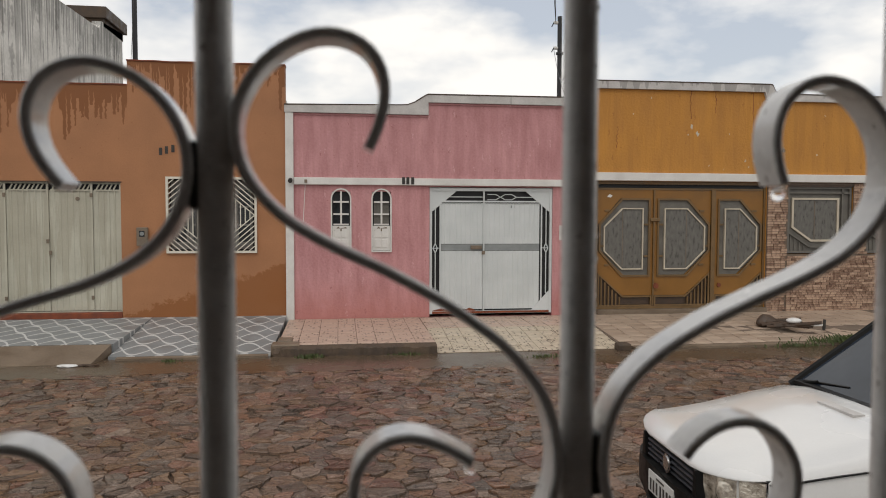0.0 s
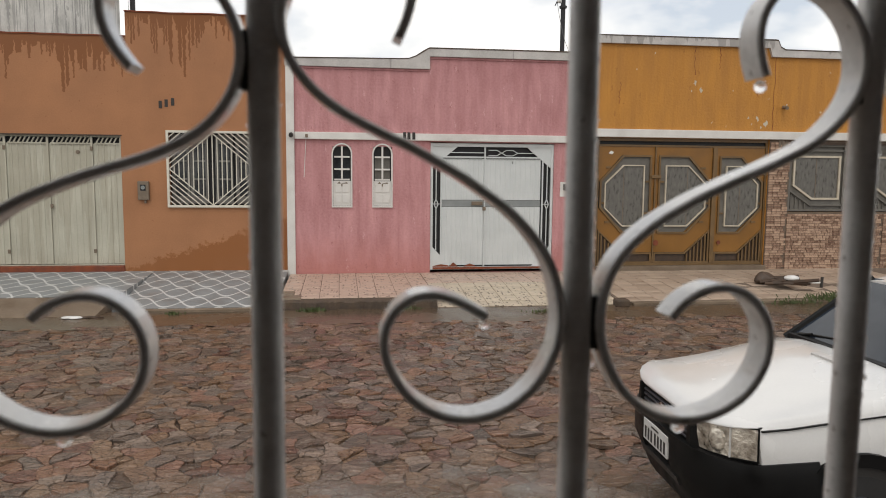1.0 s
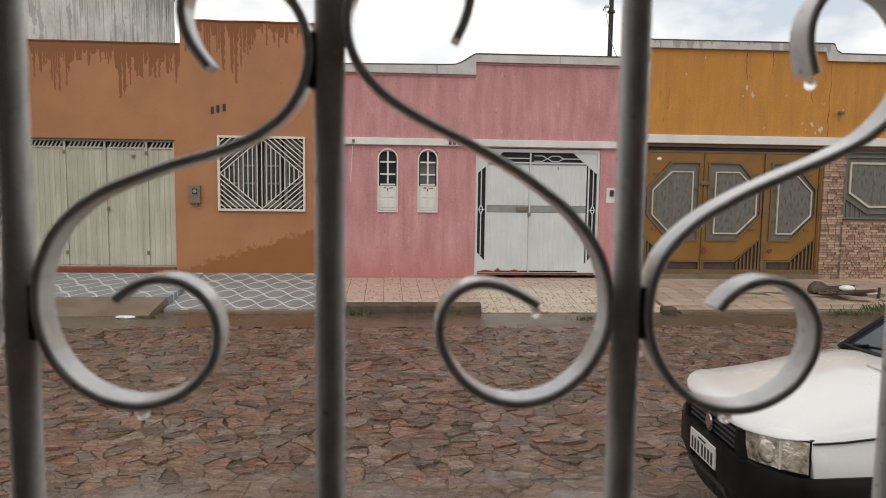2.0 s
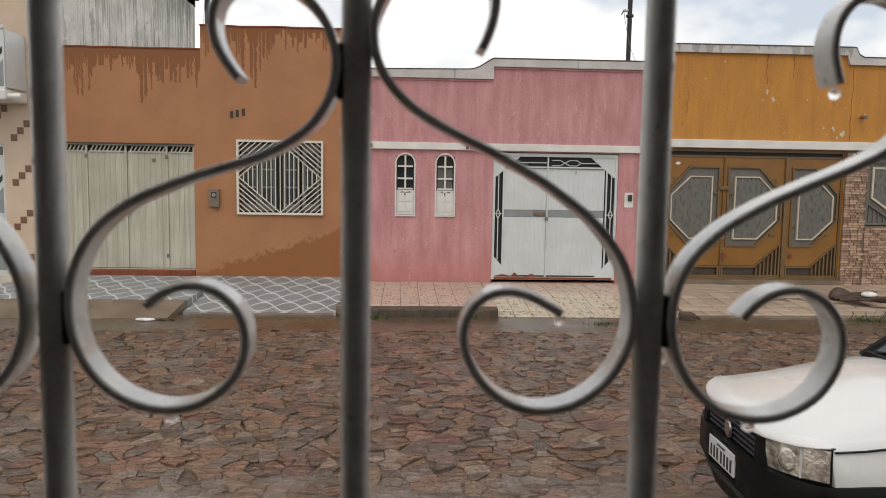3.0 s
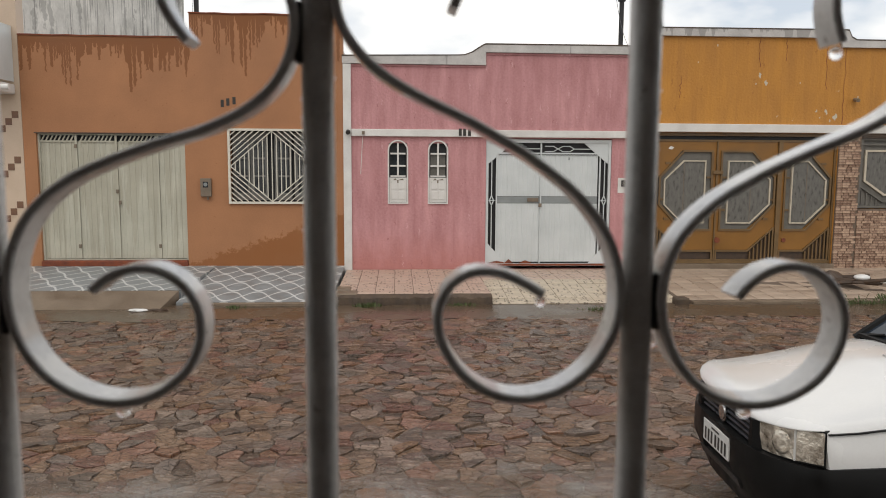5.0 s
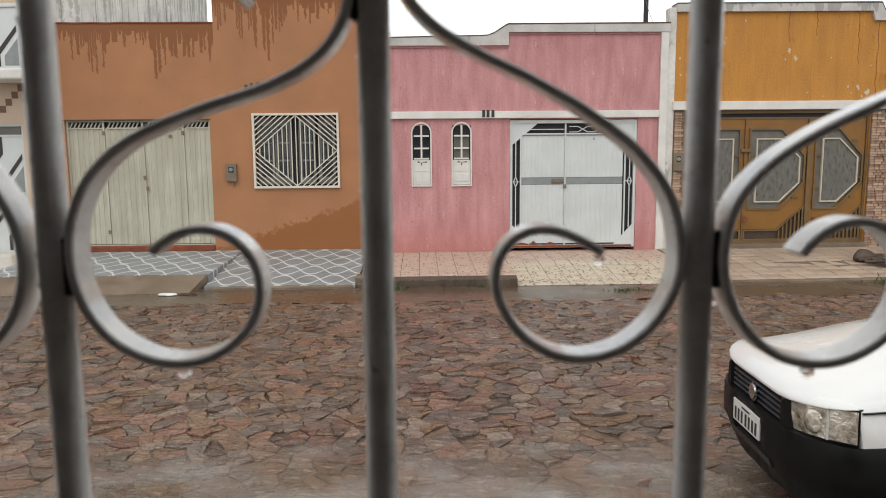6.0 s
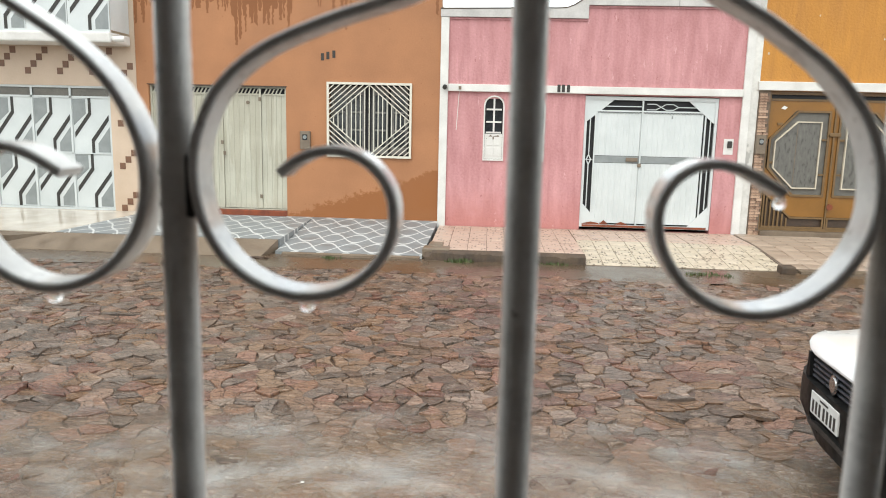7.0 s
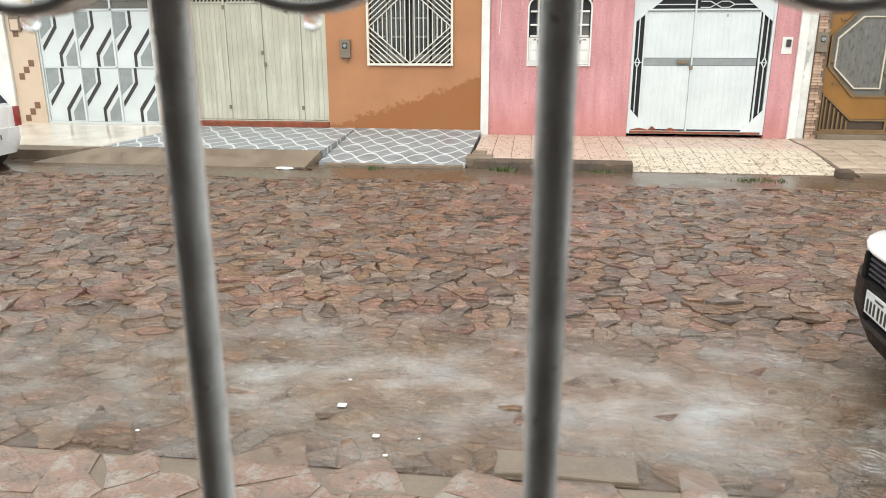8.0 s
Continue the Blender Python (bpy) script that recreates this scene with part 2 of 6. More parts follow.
def cracked(m, scale, dark=0.6, deep=0.012, wide=1.0):
    """Adds fine dark cracks and raised flakes to a split stone."""
    t, b = m.node_tree, m.node_tree.nodes["Principled BSDF"]
    n, l = t.nodes.new, t.links.new
    src, nrm = b.inputs["Base Color"].links[0].from_socket, b.inputs["Normal"].links[0].from_socket
    geo, mp, wob, add = n("ShaderNodeNewGeometry"), n("ShaderNodeMapping"), n("ShaderNodeTexNoise"), n("ShaderNodeVectorMath")
    mp.inputs["Scale"].default_value = (1, 1.9, 1)
    wob.inputs["Scale"].default_value, wob.inputs["Detail"].default_value = 7, 5
    add.operation = "MULTIPLY_ADD"
    add.inputs[1].default_value = (0.22, 0.22, 0.22)
    l(geo.outputs["Position"], mp.inputs["Vector"]), l(geo.outputs["Position"], wob.inputs["Vector"])
    l(wob.outputs["Color"], add.inputs[0]), l(mp.outputs["Vector"], add.inputs[2])
    vo, flake = n("ShaderNodeTexVoronoi"), n("ShaderNodeTexVoronoi")
    vo.feature = "DISTANCE_TO_EDGE"
    for v in (vo, flake):
        v.inputs["Scale"].default_value = scale
        l(add.outputs["Vector"], v.inputs["Vector"])
    line = n("ShaderNodeMapRange")
    line.inputs["From Min"].default_value, line.inputs["From Max"].default_value = 0.003 * wide, 0.017 * wide
    line.inputs["To Min"].default_value, line.inputs["To Max"].default_value = dark, 0.0
    l(vo.outputs["Distance"], line.inputs["Value"])
    mx = n("ShaderNodeMix")
    mx.data_type = "RGBA"
    mx.inputs["B"].default_value = (0.022, 0.016, 0.012, 1)
    l(line.outputs["Result"], mx.inputs["Factor"]), l(src, mx.inputs["A"]), l(mx.outputs["Result"], b.inputs["Base Color"])
    step, bp = n("ShaderNodeSeparateColor"), n("ShaderNodeBump")
    l(flake.outputs["Color"], step.inputs["Color"])
    high = n("ShaderNodeMath")
    high.operation = "SUBTRACT"
    l(step.outputs["Red"], high.inputs[0]), l(line.outputs["Result"], high.inputs[1])
    bp.inputs["Strength"].default_value, bp.inputs["Distance"].default_value = 0.9, deep
    l(high.outputs[0], bp.inputs["Height"]), l(nrm, bp.inputs["Normal"]), l(bp.outputs["Normal"], b.inputs["Normal"])
    return m


def silty_water():
    """A thin sheet of rain water: clear gloss over the stones, brown silt and a painted pale grey sky sheen in patches,
    fading out at its rim.
    """
    m = bpy.data.materials.new("silty_water")
    m.use_nodes = True
    t = m.node_tree
    n, l = t.nodes.new, t.links.new
    t.nodes.remove(t.nodes["Principled BSDF"])
    c, mp, ln = n("ShaderNodeTexCoord"), n("ShaderNodeMapping"), n("ShaderNodeVectorMath")
    mp.inputs["Scale"].default_value = (1 / 6.8, 1 / 1.65, 0)
    ln.operation = "LENGTH"
    l(c.outputs["Object"], mp.inputs["Vector"]), l(mp.outputs["Vector"], ln.inputs[0])

    def fog(scale, detail, squash):
        s, z = n("ShaderNodeMapping"), n("ShaderNodeTexNoise")
        s.inputs["Scale"].default_value = squash
        z.inputs["Scale"].default_value, z.inputs["Detail"].default_value = scale, detail
        l(c.outputs["Object"], s.inputs["Vector"]), l(s.outputs["Vector"], z.inputs["Vector"])
        return z.outputs["Fac"]

    def span(value, a, b, lo, hi):
        r = n("ShaderNodeMapRange")
        for key, v in (("From Min", a), ("From Max", b), ("To Min", lo), ("To Max", hi)):
            r.inputs[key].default_value = v
        l(value, r.inputs["Value"])
        return r.outputs["Result"]

    def op(kind, a, b):
        o = n("ShaderNodeMath")
        o.operation = kind
        for i, v in enumerate((a, b)):
            if isinstance(v, (int, float)):
                o.inputs[i].default_value = v
            else:
                l(v, o.inputs[i])
        return o.outputs[0]

    patches = fog(1.5, 7, (1, 1.5, 1))
    cover = span(op("ADD", span(ln.outputs["Value"], 0.15, 1.0, 0.50, -0.50), patches), 0.28, 1.02, 0.0, 1.0)
    silt_sheen = op("MULTIPLY", cover, span(fog(3.0, 6, (1, 2.0, 1)), 0.30, 0.75, 0.20, 0.56))
    ripple = op("ADD", fog(42, 3, (1, 1.4, 1)), op("MULTIPLY", fog(11, 5, (1, 2.0, 1)), 1.2))
    bump = n("ShaderNodeBump")
    bump.inputs["Strength"].default_value, bump.inputs["Distance"].default_value = 0.55, 0.010
    l(ripple, bump.inputs["Height"])
    # brown end is silt; pale grey end is sky reflection put into the colour
    colour = n("ShaderNodeValToRGB")
    colour.color_ramp.elements[0].position, colour.color_ramp.elements[1].position = 0.42, 0.70
    colour.color_ramp.elements[0].color, colour.color_ramp.elements[1].color = (0.36, 0.25, 0.155, 1), (0.56, 0.555, 0.53, 1)
    l(patches, colour.inputs["Fac"])
    mud, clear, body = n("ShaderNodeBsdfDiffuse"), n("ShaderNodeBsdfTransparent"), n("ShaderNodeMixShader")
    l(colour.outputs["Color"], mud.inputs["Color"])
    l(silt_sheen, body.inputs["Fac"]), l(clear.outputs[0], body.inputs[1]), l(mud.outputs[0], body.inputs[2])
    shine, fresnel, top = n("ShaderNodeBsdfGlossy"), n("ShaderNodeFresnel"), n("ShaderNodeMixShader")
    shine.inputs["Roughness"].default_value = 0.06
    fresnel.inputs["IOR"].default_value = 1.7
    l(bump.outputs["Normal"], shine.inputs["Normal"]), l(bump.outputs["Normal"], fresnel.inputs["Normal"])
    l(op("MULTIPLY", fresnel.outputs[0], span(cover, 0.0, 0.8, 0.0, 1.0)), top.inputs["Fac"])
    l(body.outputs[0], top.inputs[1]), l(shine.outputs[0], top.inputs[2])
    l(top.outputs[0], t.nodes["Material Output"].inputs["Surface"])
    return m


ORANGE = speckled(damp(runs(mat("orange_render", (0.31, 0.135, 0.058), (0.43, 0.200, 0.095), 1.2, 40, (0.6, 0.8), 0.6, relief=0.008), (0.195, 0.068, 0.018), 0.12, 4.07, 4.57, 1.05), (0.265, 0.098, 0.028), 0.0, 0.10, 2.83, 1.02, 0.95), (0.24, 0.085, 0.03), 14, 0.16, 0.10, 0.6)
PINK = speckled(speckled(damp(stained(mat("pink_render", (0.40, 0.172, 0.178), (0.61, 0.318, 0.325), 1.5, 24, (0.6, 0.85), 1.0, relief=0.030, squash=(3.0, 3.0, 0.8)), (0.37, 0.140, 0.142), 4.2, 7.0, 10.0, 0.15, 0.04), (0.44, 0.155, 0.125), -2.8, 0.75, 2.8, 0.55, 0.6, 0.7), (0.30, 0.105, 0.10), 16, 0.20, 0.16, 0.6, (1, 1, 0.35)), (0.68, 0.42, 0.42), 13, 0.22, 0.20, 0.5, (1, 1, 0.22))
YELLOW = speckled(speckled(stained(mat("ochre_render", (0.40, 0.172, 0.027), (0.55, 0.255, 0.052), 1.3, 26, (0.6, 0.85), 1.0, relief=0.030, squash=(2.5, 2.5, 0.8)), (0.25, 0.095, 0.018), 4.34, 3.2, 7.0, 0.12, 0.04), (0.62, 0.52, 0.36), 7, 0.16, 0.07, 0.8), (0.27, 0.10, 0.02), 12, 0.22, 0.18, 0.5, (1, 1, 0.3))
WHITE = mat("white_trim_paint", (0.58, 0.56, 0.53), (0.74, 0.73, 0.70), 3, 50, (0.45, 0.7), 0.2)
GREY_TRIM = stained(mat("weathered_trim", (0.40, 0.385, 0.37), (0.60, 0.58, 0.56), 3, 40, (0.6, 0.85), 0.4), (0.16, 0.15, 0.14), 4.5, 0.35, 6.0, 0.5)
GATE_WHITE = mat("white_enamel", (0.53, 0.565, 0.565), (0.63, 0.66, 0.66), 2, 40, (0.3, 0.45), 0.1, coat=0.2)
RUST = mat("rust", (0.12, 0.03, 0.015), (0.26, 0.07, 0.03), 9, 80, (0.7, 0.9), 0.5)
CREAM = stained(mat("cream_enamel", (0.42, 0.405, 0.33), (0.53, 0.515, 0.425), 2, 40, (0.35, 0.55), 0.15), (0.27, 0.235, 0.165), 1.2, 2.4, 5.0, 0.3)
CREAM_BAR = mat("cream_bar_paint", (0.60, 0.57, 0.48), (0.70, 0.67, 0.58), 5, 60, (0.35, 0.55), 0.1)
# near-black sheet colour that stands in for the shade of unlit spaces
DARK = mat("interior_shade", (0.012, 0.012, 0.013), (0.025, 0.025, 0.027), 4, 30, (0.6, 0.8), 0.1)
# white sash paint, darkened to carry the shade of its recess
SASH = mat("shaded_white_sash", (0.12, 0.118, 0.11), (0.22, 0.215, 0.20), 4, 50, (0.45, 0.7), 0.2)
GREY_STRIP = mat("grey_strip_paint", (0.20, 0.22, 0.22), (0.28, 0.30, 0.30), 6, 60, (0.4, 0.6), 0.1)
PANE = mat("window_pane", (0.02, 0.022, 0.025), (0.05, 0.055, 0.06), 5, 20, (0.05, 0.12), 0.02)
FROST = mat("wired_glass", (0.065, 0.062, 0.055), (0.17, 0.163, 0.145), 9, 110, (0.25, 0.4), 0.4, squash=(2.2, 2.2, 0.8))
PALE_FRAME = mat("pale_frame_paint", (0.46, 0.40, 0.31), (0.60, 0.54, 0.43), 5, 60, (0.35, 0.55), 0.2)
GOLD = mat("ochre_enamel", (0.185, 0.083, 0.012), (0.27, 0.122, 0.020), 2, 40, (0.3, 0.5), 0.15)
GOLD_BAR = mat("dark_ochre_bar", (0.115, 0.068, 0.025), (0.19, 0.112, 0.045), 4, 50, (0.35, 0.55), 0.15)
GREY_PANEL = mat("grey_backing", (0.10, 0.094, 0.082), (0.17, 0.16, 0.14), 5, 40, (0.5, 0.7), 0.2)
BRICK = mat("brick_tile", (0.15, 0.078, 0.05), (0.50, 0.345, 0.245), 26, 90, (0.6, 0.85), 0.6, pieces=0.42)
MORTAR = mat("mortar", (0.10, 0.072, 0.052), (0.19, 0.145, 0.11), 8, 60, (0.8, 0.95), 0.5)
CONCRETE = mat("wet_concrete", (0.105, 0.076, 0.052), (0.225, 0.172, 0.122), 2.2, 40, (0.3, 0.6), 0.6, relief=0.008)
KERB = mat("muddy_kerb", (0.035, 0.023, 0.016), (0.105, 0.072, 0.047), 5, 40, (0.5, 0.85), 0.8, relief=0.012)
GREY_WALL = speckled(stained(stained(mat("raw_cement_wall", (0.46, 0.45, 0.42), (0.82, 0.80, 0.76), 1.6, 14, (0.75, 0.95), 0.8, relief=0.010), (0.10, 0.10, 0.09), 7.4, 3.4, 4.5, 0.35), (0.07, 0.07, 0.065), 7.6, 4.2, 11.0, 0.5), (0.12, 0.118, 0.11), 3.2, 0.40, 0.35, 0.4, (1, 1, 0.3))
BEIGE = mat("beige_tile_wall", (0.50, 0.38, 0.28), (0.60, 0.47, 0.36), 2, 40, (0.3, 0.5), 0.1)
BROWN_TILE = mat("brown_tile", (0.12, 0.06, 0.035), (0.19, 0.095, 0.055), 6, 60, (0.3, 0.5), 0.1)
PALE_TILE = mat("pale_blue_tile", (0.52, 0.55, 0.55), (0.62, 0.65, 0.65), 2, 40, (0.2, 0.35), 0.05)
GLOSS_TILE = mat("glazed_cream_tile", (0.52, 0.46, 0.38), (0.64, 0.58, 0.50), 1.5, 40, (0.12, 0.25), 0.08)
BEIGE_TILE = speckled(mat("beige_pavement_tile", (0.37, 0.265, 0.205), (0.58, 0.445, 0.36), 4, 16, (0.3, 0.6), 0.4, pieces=0.10, relief=0.004), (0.085, 0.057, 0.038), 21, 0.42, 0.42, 0.85, (1, 0.5, 1))
SAND_TILE = speckled(mat("sandy_ramp_tile", (0.38, 0.312, 0.222), (0.62, 0.54, 0.43), 5, 16, (0.3, 0.6), 0.4, pieces=0.08, relief=0.004), (0.075, 0.053, 0.034), 23, 0.42, 0.40, 0.9, (1, 0.5, 1))
BROWN_PAVE = mat("brown_pavement_tile", (0.27, 0.20, 0.15), (0.50, 0.395, 0.31), 3, 40, (0.25, 0.5), 0.4, pieces=0.25, relief=0.004)
QUARRY = ((0.100, 0.076, 0.060), (0.200, 0.104, 0.048), (0.150, 0.058, 0.040), (0.160, 0.130, 0.108), (0.240, 0.112, 0.062), (0.068, 0.046, 0.034), (0.155, 0.088, 0.052), (0.245, 0.185, 0.145), (0.120, 0.066, 0.056), (0.190, 0.112, 0.062), (0.110, 0.098, 0.090), (0.210, 0.092, 0.062), (0.085, 0.058, 0.040), (0.175, 0.105, 0.075))
# the last, pale speckle paints flecks and wet glints into the stone colour
STONE = speckled(speckled(cracked(cracked(hued(mat("wet_flagstone", (0.043, 0.029, 0.021), (0.365, 0.238, 0.168), 6, 60, (0.06, 0.30), 1.0, pieces=0.30, relief=0.026, squash=(1, 2.4, 1)), QUARRY, 0.62), 6.0, 0.55, 0.018, 1.2), 17.0, 0.30, 0.010, 2.0), (0.028, 0.020, 0.015), 30, 0.34, 0.35, 0.75, (1, 2.0, 1)), (0.36, 0.31, 0.26), 38, 0.26, 0.16, 0.6, (1, 1.6, 1))
JOINT = mat("wet_joint_mud", (0.040, 0.026, 0.017), (0.115, 0.073, 0.049), 4, 40, (0.12, 0.4), 0.9, relief=0.014)
NEAR_STONE = speckled(cracked(mat("near_pavement_stone", (0.105, 0.076, 0.058), (0.29, 0.23, 0.185), 5, 50, (0.08, 0.30), 1.0, pieces=0.14, relief=0.016, stops=((0.58, (0.175, 0.125, 0.094)), (0.70, (0.225, 0.135, 0.096)), (0.80, (0.25, 0.205, 0.17)))), 4.0, 0.18, 0.006, 1.2), (0.055, 0.038, 0.028), 24, 0.3, 0.25, 0.5)
MUD = mat("muddy_water_film", (0.066, 0.044, 0.028), (0.120, 0.084, 0.056), 1.3, 40, (0.12, 0.34), 0.5, relief=0.010)
STEEL = speckled(speckled(mat("weathered_silver_paint", (0.70, 0.685, 0.665), (0.94, 0.93, 0.91), 45, 260, (0.2, 0.42), 0.4, metal=0.0, coat=0.6, relief=0.0008), (0.20, 0.17, 0.14), 160, 0.22, 0.10, 0.7), (0.95, 0.95, 0.93), 230, 0.20, 0.22, 0.8)
WELD = mat("dark_weld", (0.015, 0.014, 0.013), (0.04, 0.037, 0.035), 80, 300, (0.4, 0.7), 0.5, relief=0.001)
DROP = glassy("rain_water", (1, 1, 1), 0.0, 1.0, 1.33)
FILM_DROP = glassy("rain_beads", (0.97, 0.97, 0.97), 0.0, 1.0, 1.33)
PUDDLE = silty_water()
CAR_WHITE = mat("white_car_paint", (0.64, 0.64, 0.63), (0.71, 0.71, 0.70), 2, 80, (0.2, 0.32), 0.02, coat=0.6)
CAR_BLACK = mat("black_plastic", (0.004, 0.004, 0.004), (0.009, 0.009, 0.009), 8, 120, (0.35, 0.6), 0.15, spec=0.15)
CHROME = mat("satin_chrome", (0.5, 0.5, 0.5), (0.65, 0.65, 0.65), 10, 80, (0.15, 0.3), 0.05, metal=1.0)
SLAT = mat("grille_slat_grey", (0.045, 0.05, 0.062), (0.085, 0.092, 0.11), 10, 80, (0.25, 0.4), 0.05, metal=0.4)
LAMP = mat("headlight_reflector", (0.13, 0.10, 0.07), (0.92, 0.86, 0.74), 14, 30, (0.05, 0.2), 1.0, metal=0.5, coat=1.0, relief=0.02)
RED_LENS = mat("red_lens", (0.20, 0.01, 0.01), (0.32, 0.02, 0.015), 10, 60, (0.1, 0.2), 0.05, coat=1.0)
SCREEN = mat("dark_car_glass", (0.018, 0.024, 0.034), (0.035, 0.045, 0.06), 2, 10, (0.04, 0.10), 0.01, coat=0.1, spec=0.25)
RUBBER = mat("tyre_rubber", (0.012, 0.012, 0.012), (0.03, 0.03, 0.03), 20, 120, (0.5, 0.8), 0.3)
PLATE = mat("number_plate", (0.55, 0.55, 0.53), (0.65, 0.65, 0.63), 20, 80, (0.3, 0.5), 0.05)
INK = mat("dark_lettering", (0.02, 0.018, 0.016), (0.045, 0.04, 0.035), 20, 80, (0.5, 0.7), 0.05)
METER = mat("brown_grey_meter_box", (0.14, 0.105, 0.075), (0.21, 0.165, 0.12), 12, 60, (0.5, 0.7), 0.2)
POLE = mat("black_pole", (0.010, 0.010, 0.012), (0.022, 0.022, 0.025), 10, 60, (0.5, 0.7), 0.1)
WIRE = mat("black_cable", (0.03, 0.03, 0.032), (0.05, 0.05, 0.052), 10, 60, (0.5, 0.7), 0.1)
GRASS = mat("weed_green", (0.030, 0.046, 0.010), (0.075, 0.100, 0.026), 12, 60, (0.5, 0.7), 0.1)
LITTER = mat("white_litter", (0.62, 0.62, 0.60), (0.78, 0.78, 0.77), 15, 80, (0.4, 0.6), 0.2)
WOOD = mat("wet_wood", (0.035, 0.022, 0.014), (0.09, 0.055, 0.035), 12, 80, (0.4, 0.7), 0.5)
# tone of the unseen porch, set by how dark the bars' near side is
PORCH = mat("unseen_porch_plaster", (0.185, 0.162, 0.146), (0.26, 0.232, 0.212), 2, 40, (0.7, 0.9), 0.2)


def wave_tile():
    """Blue-grey pavement tile with crossing white wave lines."""
    m = mat("wave_tile", (0.17, 0.185, 0.19), (0.26, 0.275, 0.28), 3, 40, (0.35, 0.6), 0.15)
    t, b = m.node_tree, m.node_tree.nodes["Principled BSDF"]
    n, l = t.nodes.new, t.links.new
    src = b.inputs["Base Color"].links[0].from_socket
    c, sep = n("ShaderNodeTexCoord"), n("ShaderNodeSeparateXYZ")
    l(c.outputs["Object"], sep.inputs[0])

    def op(kind, a, second=None, third=None):
        o = n("ShaderNodeMath")
        o.operation = kind
        for i, v in enumerate((a, second, third)):
            if v is None:
                continue
            if isinstance(v, (int, float)):
                o.inputs[i].default_value = v
            else:
                l(v, o.inputs[i])
        return o.outputs[0]

    waves = []
    for sign in (1, -1):
        s = op("SINE", op("MULTIPLY", sep.outputs["X"], 2 * math.pi / 0.80))
        y = op("MULTIPLY_ADD", s, 0.27 * sign, sep.outputs["Y"])
        for off in (0.0,):
            f = op("FRACT", op("MULTIPLY_ADD", y, 1 / 0.62, off))
            waves.append(op("LESS_THAN", op("ABSOLUTE", op("SUBTRACT", f, 0.5)), 0.052))
    line = op("MULTIPLY", op("MAXIMUM", waves[0], waves[1]), 0.85)
    mx = n("ShaderNodeMix")
    mx.data_type = "RGBA"
    mx.inputs["B"].default_value = (0.62, 0.63, 0.62, 1)
    l(line, mx.inputs["Factor"]), l(src, mx.inputs["A"]), l(mx.outputs["Result"], b.inputs["Base Color"])
    return m


WAVE = wave_tile()

# ---------- building helpers ----------
ORG = {}
YF = 13.3


def blank():
    return bmesh.new()


def block(bm, x0, x1, y0, y1, z0, z1, bevel=0.0):
    r = bmesh.ops.create_cube(bm, size=1)
    for v in r["verts"]:
        v.co = Vector((x0 + (v.co.x + 0.5) * (x1 - x0), y0 + (v.co.y + 0.5) * (y1 - y0), z0 + (v.co.z + 0.5) * (z1 - z0)))
    if bevel:
        es = list({e for v in r["verts"] for e in v.link_edges})
        bmesh.ops.bevel(bm, geom=es, offset=bevel, segments=2, affect="EDGES", profile=0.5)
    return bm


def prism(bm, pts, y0, y1):
    """A flat outline (x, z) made thick along y."""
    a = [bm.verts.new((x, y0, z)) for x, z in pts]
    b = [bm.verts.new((x, y1, z)) for x, z in pts]
    bm.faces.new(a), bm.faces.new(b[::-1])
    for i in range(len(a)):
        j = (i + 1) % len(a)
        bm.faces.new((a[j], a[i], b[i], b[j]))
    return bm


def ring(bm, outer, inner, y0, y1):
    """A frame between two outlines of as many corners."""
    k = len(outer)
    lo, li = [[[bm.verts.new((x, y, z)) for x, z in pts] for y in (y0, y1)] for pts in (outer, inner)]
    for i in range(k):
        j = (i + 1) % k
        bm.faces.new((lo[0][i], lo[0][j], li[0][j], li[0][i]))
        bm.faces.new((lo[1][j], lo[1][i], li[1][i], li[1][j]))
        bm.faces.new((lo[0][j], lo[0][i], lo[1][i], lo[1][j]))
        bm.faces.new((li[0][i], li[0][j], li[1][j], li[1][i]))
    return bm


def rect(x0, x1, z0, z1):
    return [(x0, z0), (x1, z0), (x1, z1), (x0, z1)]


def rod(bm, p, q, r, sides=4):
    """A straight bar from p to q."""
    p, q = Vector(p), Vector(q)
    m = Matrix.Translation((p + q) / 2) @ (q - p).to_track_quat("Z", "Y").to_matrix().to_4x4() @ pose(0, 0, 0, 0, 0, 45 if sides == 4 else 0)
    bmesh.ops.create_cone(bm, cap_ends=True, segments=sides, radius1=r, radius2=r, depth=(q - p).length, matrix=m)
    return bm


def thing(name, at, label, category, group="", kind=""):
    ob = new(name)
    ob.location = at
    ob.empty_display_size = 0.1
    ORG[ob] = Vector(at)
    return tagged(ob, label, category, group, kind)


def part(name, bm, material, parent, label="", smooth=False, kind=""):
    """Links a bmesh, given in world places, as one mesh under a thing or a part."""
    o = ORG[parent]
    bmesh.ops.translate(bm, verts=bm.verts, vec=-o)
    bmesh.ops.recalc_face_normals(bm, faces=bm.faces)
    me = bpy.data.meshes.new(name)
    bm.to_mesh(me)
    bm.free()
    me.materials.append(material)
    if smooth:
        me.shade_smooth()
        me.set_sharp_from_angle(angle=radians(38))
    ob = new(name, me)
    ob.parent = parent
    ORG[ob] = o
    return tagged(ob, label, kind=kind)


